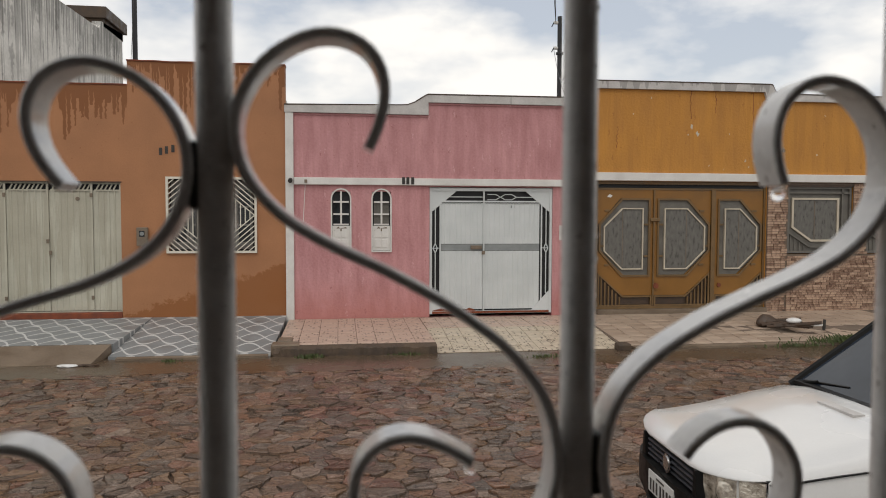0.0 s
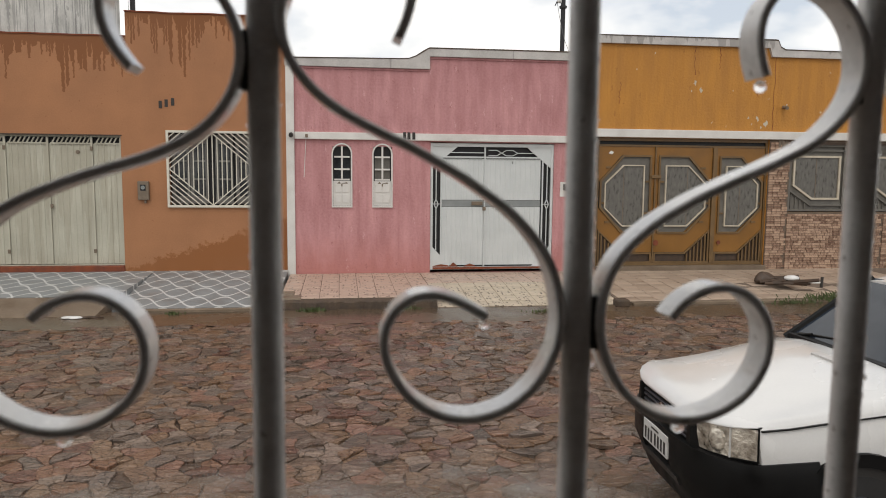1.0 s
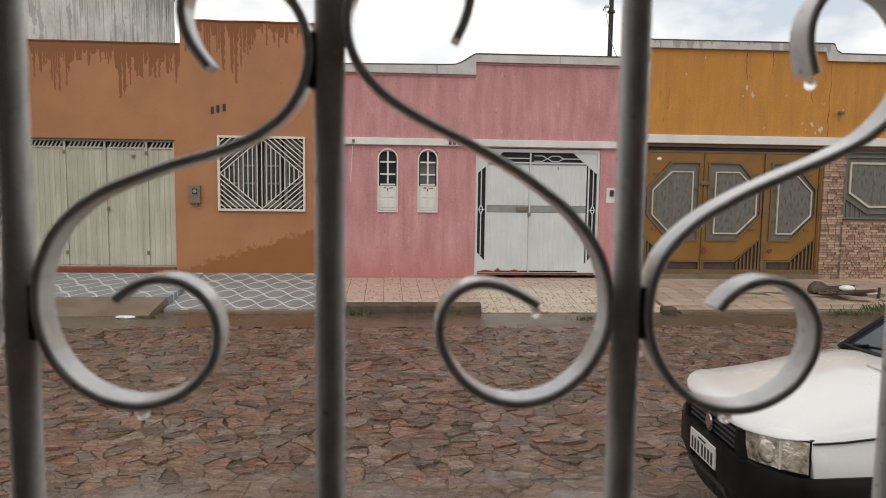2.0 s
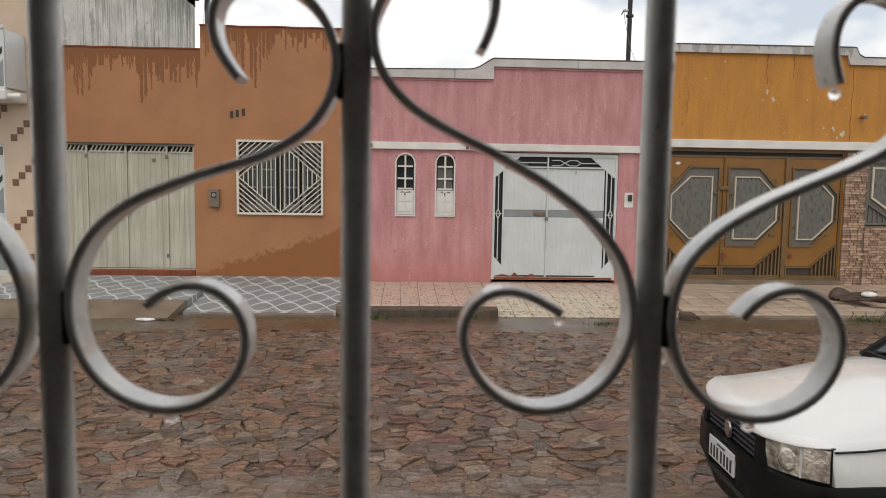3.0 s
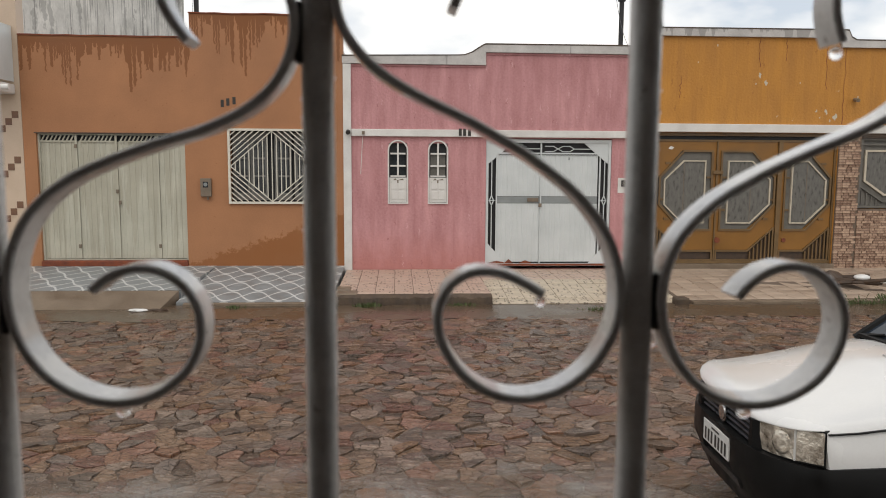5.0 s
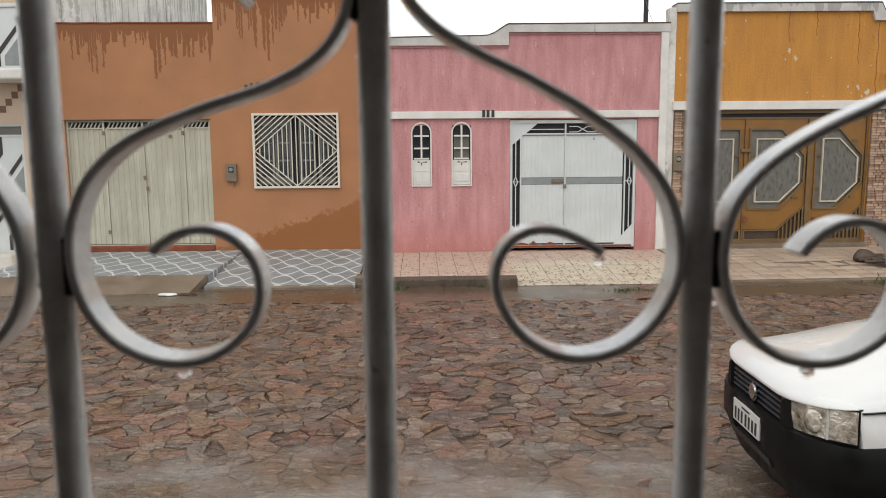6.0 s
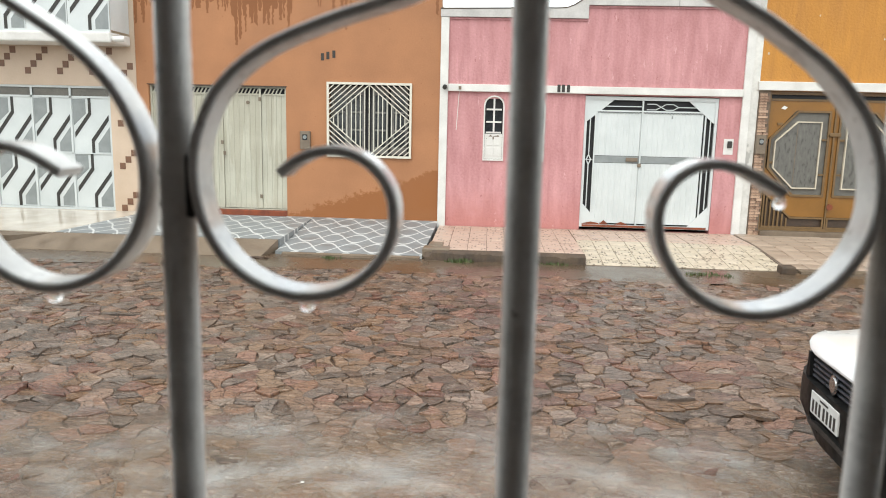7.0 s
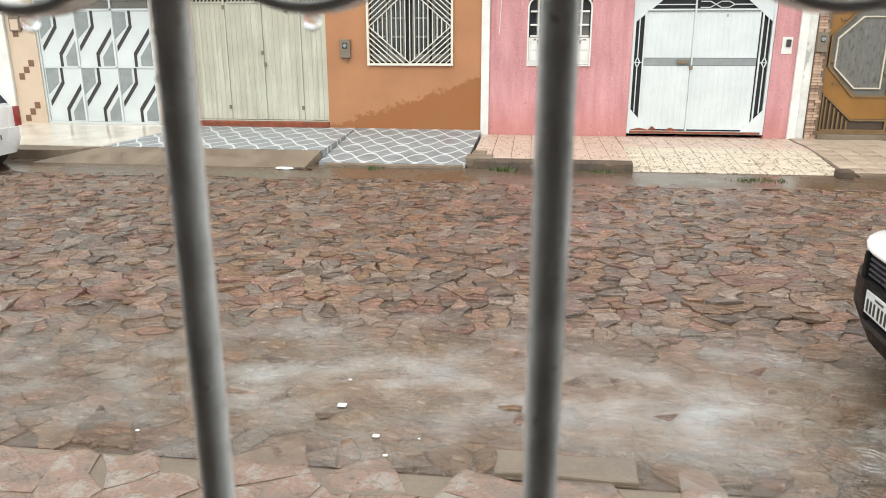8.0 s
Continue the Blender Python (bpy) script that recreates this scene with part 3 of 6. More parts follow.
def solo(name, bm, material, label, category, at=(0, 0, 0), kind="", group="", smooth=False):
    """A thing, or a piece of the setting, that is one mesh."""
    o = Vector(at)
    bmesh.ops.translate(bm, verts=bm.verts, vec=-o)
    bmesh.ops.recalc_face_normals(bm, faces=bm.faces)
    me = bpy.data.meshes.new(name)
    bm.to_mesh(me)
    bm.free()
    me.materials.append(material)
    if smooth:
        me.shade_smooth()
        me.set_sharp_from_angle(angle=radians(38))
    ob = new(name, me)
    ob.location = o
    ORG[ob] = o
    return tagged(ob, label, category, group, kind)


def holed(bm, x0, x1, z0, z1, y0, y1, holes):
    """A wall with rectangular openings (x0, x1, z0, z1) right through it, as one closed mesh."""
    xs = sorted({x0, x1, *[h[i] for h in holes for i in (0, 1)]})
    zs = sorted({z0, z1, *[h[i] for h in holes for i in (2, 3)]})
    solid = {(i, j) for i in range(len(xs) - 1) for j in range(len(zs) - 1)
             if not any(h[0] < (xs[i] + xs[i + 1]) / 2 < h[1] and h[2] < (zs[j] + zs[j + 1]) / 2 < h[3] for h in holes)}
    made = {}

    def vert(i, j, k):
        if (i, j, k) not in made:
            made[i, j, k] = bm.verts.new((xs[i], (y0, y1)[k], zs[j]))
        return made[i, j, k]

    for i, j in solid:
        c = ((i, j), (i + 1, j), (i + 1, j + 1), (i, j + 1))
        bm.faces.new([vert(*p, 0) for p in c])
        bm.faces.new([vert(*p, 1) for p in c[::-1]])
        for (p, q), near in zip(zip(c, c[1:] + c[:1]), ((i, j - 1), (i + 1, j), (i, j + 1), (i - 1, j))):
            if near not in solid:
                bm.faces.new((vert(*q, 0), vert(*p, 0), vert(*p, 1), vert(*q, 1)))
    return bm


def pleated(bm, x0, x1, z0, z1, y, pitch=0.09, deep=0.014):
    """Sheet metal with pressed vertical ribs."""
    k = max(2, round((x1 - x0) / pitch))
    prof = []
    for i in range(k):
        a, w = x0 + (x1 - x0) * i / k, (x1 - x0) / k
        prof += [(a, y), (a + 0.62 * w, y), (a + 0.72 * w, y - deep), (a + 0.90 * w, y - deep)]
    prof.append((x1, y))
    rows = [[bm.verts.new((px, py + dy, z)) for px, py in prof] for dy, z in ((0, z0), (0, z1), (0.02, z1), (0.02, z0))]
    for r, s in zip(rows, rows[1:] + rows[:1]):
        for i in range(len(prof) - 1):
            bm.faces.new((r[i], r[i + 1], s[i + 1], s[i]))
    for i in (0, len(prof) - 1):
        bm.faces.new([r[i] for r in rows])
    return bm

# ---------- ground ----------
ZR = -0.20
bm = blank()
block(bm, -400, 400, -300, 700, ZR - 0.6, ZR - 0.03)
solo("ground", bm, JOINT, "wet brown earth under the street", "ground", (0, 0, ZR), "structure")


# ---------- far pavement ----------
def slab(name, outline, material, label, at, kind="structure"):
    """A pavement from top corners (x, y, z), with sides down into the ground."""
    bm = blank()
    top = [bm.verts.new(p) for p in outline]
    low = [bm.verts.new((p[0], p[1], ZR - 0.1)) for p in outline]
    bm.faces.new(top), bm.faces.new(low[::-1])
    for i in range(len(top)):
        j = (i + 1) % len(top)
        bm.faces.new((top[j], top[i], low[i], low[j]))
    return solo(name, bm, material, label, "pavement", at, kind)


slab("pavement_glazed", [(-16, 11.0, -0.01), (-7.0, 11.0, -0.01), (-6.55, 13.3, 0.06), (-16, 13.3, 0.06)], GLOSS_TILE, "glossy wet cream tiles in front of the white gate", (-9, 12, 0))
slab("pavement_wave", [(-7.0, 11.0, -0.01), (-3.31, 11.0, -0.01), (-3.31, 13.3, 0.055), (-6.55, 13.3, 0.06)], WAVE, "blue-grey pavement tiles with white wave lines", (-4, 12, 0))
slab("pavement_wave_low", [(-3.305, 10.72, -0.15), (-1.02, 10.72, -0.15), (-0.96, 13.3, 0.05), (-3.305, 13.3, 0.053)], WAVE, "blue-grey wave tiles sloping to the low kerb", (-4, 12, 0))
slab("ramp", [(-7.9, 10.42, ZR + 0.005), (-3.45, 10.42, ZR + 0.005), (-3.33, 10.97, -0.012), (-7.0, 10.97, -0.012)], CONCRETE, "wet concrete driveway ramp up to the kerb", (-5, 10.6, 0))
slab("kerb_left", [(-16, 10.75, -0.05), (-7.6, 10.75, -0.05), (-7.05, 10.985, -0.02), (-16, 10.985, -0.02)], CONCRETE, "wet concrete kerb with mud in its joints", (-9, 10.8, 0))
slab("kerb_low", [(-3.18, 10.62, -0.165), (-1.05, 10.62, -0.165), (-1.05, 10.71, -0.155), (-3.18, 10.71, -0.155)], CONCRETE, "low wet concrete kerb along wave tiles", (-2, 10.6, 0))
pave_pink = slab("pavement_pink", [(-0.93, 10.80, -0.055), (1.46, 10.80, -0.055), (1.46, 13.3, -0.03), (-0.93, 13.3, -0.03)], MORTAR, "beige pavement tiles with worn muddy joints", (0, 12, 0))
bm = blank()
rows, rr = [], random.Random(77)
for i in range(62):
    x = -0.98 + 2.44 * i / 61
    y = 10.66 + 0.035 * noise.noise((x * 3, 1, 0)) + rr.uniform(-0.012, 0.012)
    z = -0.072 - 0.035 * max(0, noise.noise((x * 4, 5, 0))) + rr.uniform(-0.008, 0.004) - (0.06 if x < -0.86 else 0)
    rows.append([bm.verts.new(p) for p in ((x, y - 0.02, ZR - 0.1), (x, y - 0.008, ZR + 0.05), (x, y, z - 0.015), (x, y + 0.03, z), (x, 10.795, -0.052), (x, 10.795, ZR - 0.1))])
for p, q in zip(rows, rows[1:]):
    for i in range(6):
        bm.faces.new((p[i], q[i], q[(i + 1) % 6], p[(i + 1) % 6]))
bm.faces.new(rows[0]), bm.faces.new(rows[-1][::-1])
bmesh.ops.recalc_face_normals(bm, faces=bm.faces)
solo("kerb_pink", bm, KERB, "dark muddy broken kerb below beige tiles", "kerb", (0, 10.7, 0), "structure")
pave_ramp = slab("pavement_ramp", [(1.465, 10.66, ZR + 0.005), (4.42, 10.66, ZR + 0.005), (4.42, 12.1, -0.045), (4.42, 13.3, -0.03), (1.465, 13.3, -0.03), (1.465, 12.1, -0.045)], MORTAR, "sandy tiled ramp to the white garage gate", (3, 12, 0))
pave_brown = slab("pavement_brown", [(4.43, 10.72, -0.165), (16, 10.72, -0.11), (16, 12.1, -0.045), (16, 13.3, -0.02), (4.43, 13.3, -0.02), (4.43, 12.1, -0.045)], MORTAR, "brown pavement tiles in front of the ochre house", (7, 12, 0))
slab("kerb_brown", [(4.6, 10.58, -0.175), (16, 10.58, -0.135), (16, 10.715, -0.115), (4.6, 10.715, -0.168)], CONCRETE, "crumbling concrete kerb", (8, 10.7, 0))
bm = blank()
block(bm, 4.28, 4.50, 10.50, 10.70, ZR - 0.02, -0.09, 0.03)
solo("kerb_stone", bm, KERB, "dark rough kerb stone beside the ramp", "stone", (4.37, 10.67, ZR - 0.02))
bm = blank()
block(bm, -1.02, -0.60, 10.75, 11.05, ZR, -0.035, 0.02)
block(bm, -0.95, -0.72, 11.05, 11.35, ZR, -0.02, 0.02)
solo("rubble", bm, CONCRETE, "broken concrete lumps at the pavement corner", "rubble", (-0.8, 11, ZR))

# water and mud along the far kerb
bm = blank()
lower, upper = [], []
for i in range(81):
    x = -16 + 32 * i / 80
    lower.append(bm.verts.new((x, 9.62 + 0.22 * noise.noise((x * 0.7, 3, 0)) + 0.1 * noise.noise((x * 2.1, 5, 0)), ZR - 0.002)))
    upper.append(bm.verts.new((x, 10.78, ZR + 0.002)))
for i in range(80):
    bm.faces.new((lower[i], lower[i + 1], upper[i + 1], upper[i]))
solo("gutter", bm, MUD, "smooth brown mud and water in the gutter", "gutter", (0, 10, ZR), "structure")


# ---------- houses ----------
def wall_box(bm, x0, x1, z, back, t=0.2):
    """Side and back walls and a roof slab behind a facade."""
    block(bm, x0, x0 + t, YF + 0.25, back, -0.3, z)
    block(bm, x1 - t, x1, YF + 0.25, back, -0.3, z)
    block(bm, x0 + t, x1 - t, back - t, back, -0.3, z)


# orange house
house = thing("orange_house", (-3.8, YF, 0), "orange rendered house with dark rain streaks under the parapet", "house")
bm = holed(blank(), -6.64, -0.97, -0.3, 4.57, YF, YF + 0.25, [(-6.64, -3.68, 4.15, 4.57), (-6.42, -3.82, 0.10, 2.45), (-3.03, -1.50, 1.22, 2.54)])
part("wall", bm, ORANGE, house)
for a, b, z in ((-6.64, -3.685, 4.151), (-3.69, -0.96, 4.571)):
    bm = block(blank(), a, b, YF - 0.015, YF + 0.265, z, z + 0.022)
    bmesh.ops.subdivide_edges(bm, edges=[e for e in bm.edges if abs(e.verts[0].co.x - e.verts[1].co.x) > 1], cuts=24)
    for v in bm.verts:
        v.co.z += 0.012 * noise.noise((v.co.x * 3, z, 1))
    part("coping", bm, RUST, house, "stained uneven parapet coping")
bm = blank()
wall_box(bm, -6.64, -0.97, 4.0, 19)
part("rear_wall", bm, GREY_WALL, house)
bm = block(blank(), -6.44, -1.17, YF + 0.25, 18.8, 3.0, 3.15)
part("roof", bm, CONCRETE, house)
bm = block(blank(), -6.42, -3.82, YF - 0.05, YF + 0.2, 0.05, 0.155, 0.012)
part("threshold", bm, RUST, house, "worn red brick threshold")
bm = blank()
block(bm, -6.45, -3.80, YF - 0.005, YF + 0.1, 2.45, 2.468)
part("lintel", bm, WOOD, house)

# pink house
house_p = thing("pink_house", (1.8, YF, 0), "pink rendered single-storey house with white trim", "house")
bm = holed(blank(), -0.97, 4.56, -0.3, 3.98, YF, YF + 0.25, [(-0.97, 1.64, 3.76, 3.98), (1.66, 4.03, -0.03, 2.42), (-0.145, 0.195, 1.23, 2.32), (0.59, 0.94, 1.23, 2.32)])
part("wall", bm, PINK, house_p)
bm = blank()
arc = [(1.12 + 0.50 * s, 3.905 + 0.20 * (1 - math.cos(s * math.pi)) / 2 * s) for s in (0.0, 0.25, 0.5, 0.75, 0.9, 1.0)]
prism(bm, [(-0.98, 3.74), (1.63, 3.74), (1.63, 3.97), (4.57, 3.97), (4.57, 4.115), (1.66, 4.105), *arc[::-1], (-0.98, 3.865)], YF - 0.06, YF + 0.27)
part("cornice", bm, GREY_TRIM, house_p, "weathered white curved parapet trim")
top = [(-0.985, 3.867), *arc, (1.66, 4.107), (4.575, 4.117)]
part("coping", prism(blank(), top + [(px, pz + 0.022 + 0.008 * noise.noise((px * 3, 1, 2))) for px, pz in top[::-1]], YF - 0.066, YF + 0.272), KERB, house_p, "thin dark grime-blackened coping")
part("drip_mould", block(blank(), -0.82, 1.62, YF - 0.022, YF - 0.002, 3.70, 3.735, 0.004), PINK, house_p)
part("drip_mould", block(blank(), 1.635, 4.41, YF - 0.022, YF - 0.002, 3.93, 3.965, 0.004), PINK, house_p)
bm = block(blank(), -0.82, 4.41, YF - 0.07, YF - 0.002, 2.44, 2.57, 0.008)
part("band", bm, WHITE, house_p, "white moulded band over the gate")
for a, b, y, z in ((-0.97, -0.825, 0.05, 3.735), (4.415, 4.555, 0.05, 3.965)):
    part("pilaster", block(blank(), a, b, YF - y, YF - 0.002, -0.1, z, 0.006), WHITE, house_p, "narrow white corner strip")
bm = blank()
wall_box(bm, -0.96, 4.56, 3.6, 19)
part("rear_wall", bm, GREY_WALL, house_p)
part("roof", block(blank(), -0.76, 4.36, YF + 0.25, 18.8, 3.0, 3.15), CONCRETE, house_p)

# ochre house
house_y = thing("ochre_house", (8.5, YF, 0), "ochre rendered house with white band and brick facing", "house")
bm = holed(blank(), 4.70, 16, -0.3, 4.33, YF, YF + 0.25, [(8.40, 16, 4.18, 4.33), (4.90, 8.42, -0.02, 2.56), (8.87, 10.30, 1.13, 2.52), (10.62, 12.1, 1.13, 2.52)])
part("wall", bm, YELLOW, house_y)
bm = blank()
prism(bm, [(4.69, 4.32), (8.30, 4.33), (8.36, 4.16), (16, 4.17), (16, 4.275), (8.62, 4.29), (8.52, 4.34), (8.46, 4.46), (8.40, 4.47), (4.69, 4.455)], YF - 0.06, YF + 0.27)
part("cornice", bm, GREY_TRIM, house_y, "weathered stepped white parapet trim")
top = [(4.685, 4.457), (8.40, 4.472), (8.46, 4.462), (8.52, 4.342), (8.62, 4.292), (16, 4.277)]
part("coping", prism(blank(), top + [(px, pz + 0.02 + 0.008 * noise.noise((px * 3, 5, 2))) for px, pz in top[::-1]], YF - 0.066, YF + 0.272), KERB, house_y, "thin dark grime-blackened coping")
for cx, z0, z1, seed in ((6.79, 3.78, 4.32, 1), (8.10, 3.39, 4.31, 2), (8.46, 2.74, 4.17, 3), (7.3, 3.9, 4.31, 4), (5.3, 3.2, 3.6, 5)):
    bm, r = blank(), random.Random(seed)
    pts = [(cx + r.gauss(0, 0.012), YF - 0.001, z0 + (z1 - z0) * i / 9) for i in range(10)]
    for p, q in zip(pts, pts[1:]):
        rod(bm, p, q, r.uniform(0.003, 0.006), 5)
    part("crack", bm, RUST, house_y, "dark crack down the render")
for px, pz, size, seed in ((6.81, 3.63, 0.10, 1), (6.93, 3.50, 0.09, 2), (6.74, 3.47, 0.05, 9), (7.95, 2.98, 0.06, 3), (8.14, 2.97, 0.09, 4), (8.32, 2.86, 0.12, 5), (8.22, 2.80, 0.05, 6), (5.97, 4.17, 0.05, 7), (8.75, 3.25, 0.05, 8), (4.78, 3.5, 0.06, 10), (4.80, 3.2, 0.05, 11), (7.6, 3.5, 0.03, 12), (8.02, 2.86, 0.04, 13)):
    r = random.Random(seed)
    outline = [(px + size * r.uniform(0.12, 0.50) * math.cos(a * 0.7), pz + size * r.uniform(0.15, 0.75) * math.sin(a * 0.7)) for a in range(9)]
    part("peeled_patch", prism(blank(), outline, YF - 0.0025, YF + 0.004), PALE_FRAME, house_y, "pale patch where paint has peeled")
part("band", block(blank(), 4.66, 16, YF - 0.08, YF - 0.002, 2.565, 2.72, 0.01), WHITE, house_y, "white moulded band above the gate")
bm = blank()
wall_box(bm, 4.72, 16, 4.1, 19)
part("rear_wall", bm, GREY_WALL, house_y)
part("roof", block(blank(), 4.92, 15.8, YF + 0.25, 18.8, 3.0, 3.15), CONCRETE, house_y)
part("side_strip", block(blank(), 4.565, 4.695, YF - 0.01, YF + 0.22, -0.1, 4.40), GREY_WALL, house_y, "bare cement end of the party wall")
brick_base = part("brick_facing", holed(blank(), 8.425, 16, -0.1, 2.56, YF - 0.018, YF - 0.002, [(8.87, 10.30, 1.13, 2.52), (10.62, 12.1, 1.13, 2.52)]), MORTAR, house_y)
brick_pier = part("brick_pier", block(blank(), 4.70, 4.895, YF - 0.03, YF - 0.002, -0.1, 2.56), MORTAR, house_y)
part("spout", rod(blank(), (8.70, YF + 0.05, 3.21), (8.62, YF - 0.22, 3.17), 0.035, 12), METER, house_y, "short grey rain spout")
part("sill", block(blank(), 4.90, 8.42, YF - 0.12, YF + 0.2, -0.02, 0.07, 0.01), CONCRETE, house_y, "concrete gate sill")

# left house
house_l = thing("two_storey_house", (-9, YF, 0), "two-storey house with beige tiled front and grey cement side wall", "house")
bm = holed(blank(), -10.10, -6.645, -0.3, 7.0, YF, YF + 0.25, [(-9.52, -7.17, 0.02, 2.40), (-9.3, -7.6, 3.45, 5.4)])
part("wall", bm, BEIGE, house_l)
bm = blank()
pts = [(13.55, -0.3), (23.8, -0.3), (23.8, 7.42), (21.8, 7.30), (21.6, 7.05), (13.55, 6.9)]
a = [bm.verts.new((-6.65, y, z)) for y, z in pts]
b = [bm.verts.new((-6.90, y, z)) for y, z in pts]
bm.faces.new(a), bm.faces.new(b[::-1])
for i in range(len(a)):
    j = (i + 1) % len(a)
    bm.faces.new((a[j], a[i], b[i], b[j]))
part("side_wall", bm, GREY_WALL, house_l, "tall grey cement side wall with black rain stains")
bm = block(blank(), -14.5, -6.9, 23.6, 23.8, -0.3, 7.0)
block(bm, -14.5, -14.3, YF + 0.25, 23.6, -0.3, 7.0)
part("rear_wall", bm, GREY_WALL, house_l)
part("roof", block(blank(), -14.3, -6.9, YF + 0.25, 23.6, 6.6, 6.8), CONCRETE, house_l)
bm = block(blank(), -8.0, -6.55, 21.9, 24.0, 7.42, 7.75, 0.02)
block(bm, -7.9, -6.65, 22.0, 23.9, 7.2, 7.42)
part("parapet_cap", bm, KERB, house_l, "dark stained concrete cap")
part("column", block(blank(), -10.42, -10.105, YF - 0.06, YF + 0.25, -0.1, 3.1, 0.01), WHITE, house_l, "white painted corner column")
part("balcony_slab", block(blank(), -10.6, -6.72, YF - 0.75, YF - 0.003, 3.12, 3.30, 0.03), WHITE, house_l, "white balcony slab")
part("neighbour_wall", block(blank(), -16, -10.425, YF, YF + 0.25, -0.3, 4.2), PALE_TILE, house_l, "pale blue tiled wall")
bm = blank()
for i in range(19):
    block(bm, -16, -10.43, YF - 0.003, YF + 0.01, 0.24 * i - 0.1, 0.24 * i - 0.092)
for i in range(18):
    block(bm, -16 + 0.32 * i, -15.992 + 0.32 * i, YF - 0.004, YF + 0.01, -0.1, 4.2)
part("tile_joint", bm, METER, house_l)
# stepped diagonals of small brown tiles on the beige front
tile_me = None
for x0, x1, zs in ((-10.08, -9.55, (0.10, 0.90, 1.70, 2.50)), (-7.14, -6.70, (0.06, 0.86, 1.66, 2.46)), (-9.5, -7.2, (2.60,))):
    for z in zs:
        for start in ((x0 + 0.10,) if x1 - x0 < 1 else [x0 + 0.1 + 0.62 * q for q in range(4)]):
            for s in range(3 if x1 - x0 < 1 else 4):
                ax, az = start + 0.115 * s, z + 0.125 * s
                if tile_me is None:
                    o = part("tile", block(blank(), ax, ax + 0.112, YF - 0.008, YF - 0.001, az, az + 0.122, 0.002), BROWN_TILE, house_l)
                    tile_me, ax0, az0 = o.data, ax, az
                else:
                    o = new("tile", tile_me)
                    o.parent, o.location = house_l, (ax - ax0, 0, az - az0)

# ---------- gates and windows ----------
# white two-leaf garage gate
gate = thing("garage_gate", (2.85, YF, 0), "white painted two-leaf steel garage gate, rusty along the bottom", "gate")
G0, G1, GB, GT, GY = 1.665, 4.025, 0.03, 2.405, YF + 0.05
part("gate_frame", ring(blank(), rect(G0, G1, GB, GT), rect(G0 + 0.045, G1 - 0.045, GB + 0.05, GT - 0.06), GY - 0.03, GY + 0.03), GATE_WHITE, gate)
part("backing", block(blank(), G0 + 0.046, G1 - 0.046, GY + 0.045, GY + 0.06, GB + 0.051, GT - 0.061), DARK, gate, "dark sheet painted as the shade behind the bars")
for x0, x1 in ((1.88, 2.685), (2.715, 3.785)):
    leaf = part("leaf", pleated(blank(), x0, x1, 1.35, 2.12, GY, 0.10, 0.006), GATE_WHITE, gate)
    part("lower_panel", pleated(blank(), x0, x1, 0.11, 1.215, GY, 0.10, 0.006), GATE_WHITE, leaf)
    part("mid_strip", block(blank(), x0, x1, GY + 0.004, GY + 0.02, 1.222, 1.343), GREY_STRIP, leaf, "dark grey strip")
    part("rail", block(blank(), x0, x1, GY - 0.02, GY + 0.002, 2.140, 2.165), GATE_WHITE, leaf)
    teeth = blank()
    for i in range(int((x1 - x0) / 0.055)):
        tx = x0 + 0.01 + 0.055 * i
        prism(teeth, [(tx, 2.139), (tx + 0.045, 2.139), (tx + 0.030, 2.108), (tx + 0.015, 2.108)], GY - 0.018, GY - 0.0085)
    part("scalloped_trim", teeth, GREY_STRIP, leaf, "grey scalloped edge under the rail")
part("post", block(blank(), 2.687, 2.713, GY - 0.02, GY + 0.02, 0.08, 2.34), GATE_WHITE, gate)
for s in (1, -1):
    fx = (lambda v: v) if s == 1 else (lambda v: G0 + G1 - v)
    part("corner_plate", prism(blank(), [(fx(1.71), 1.97), (fx(1.71), 2.345), (fx(2.16), 2.345)], GY - 0.012, GY + 0.012), GATE_WHITE, gate)
    part("corner_plate", prism(blank(), [(fx(1.71), 0.08), (fx(1.71), 0.46), (fx(2.06), 0.08)], GY - 0.022, GY - 0.010), GATE_WHITE, gate)
    part("side_bar", block(blank(), *sorted((fx(1.855), fx(1.879))), GY - 0.02, GY + 0.02, 0.08, 2.13), GATE_WHITE, gate)
    bm = rod(blank(), (fx(1.71), GY, 1.97), (fx(2.16), GY, 2.345), 0.018)
    rod(bm, (fx(1.775), GY, 0.40), (fx(1.775), GY, 1.18), 0.012)
    rod(bm, (fx(1.775), GY, 1.36), (fx(1.775), GY, 2.02), 0.012)
    for dx in (-0.04, 0.04):
        rod(bm, (fx(1.775), GY, 1.18), (fx(1.775 + dx), GY, 1.27), 0.012)
        rod(bm, (fx(1.775 + dx), GY, 1.27), (fx(1.775), GY, 1.36), 0.012)
    rod(bm, (fx(1.72), GY, 1.27), (fx(1.85), GY, 1.27), 0.010)
    part("side_scroll", bm, GATE_WHITE, gate)
    bm = rod(blank(), (fx(1.95), GY, 2.235), (fx(2.36), GY, 2.235), 0.011)
    if s == 1:
        rod(bm, (fx(2.36), GY, 2.235), (fx(2.68), GY, 2.235), 0.011)
    else:
        for dz in (-1, 1):
            for p, q in (((2.36, 0.0), (2.45, 0.05)), ((2.45, 0.05), (2.58, 0.05)), ((2.58, 0.05), (2.76, -0.05)), ((2.76, -0.05), (2.92, -0.05))):
                rod(bm, (fx(p[0]), GY, 2.235 + dz * p[1]), (fx(q[0]), GY, 2.235 + dz * q[1]), 0.010)
    part("transom_bar", bm, GATE_WHITE, gate)
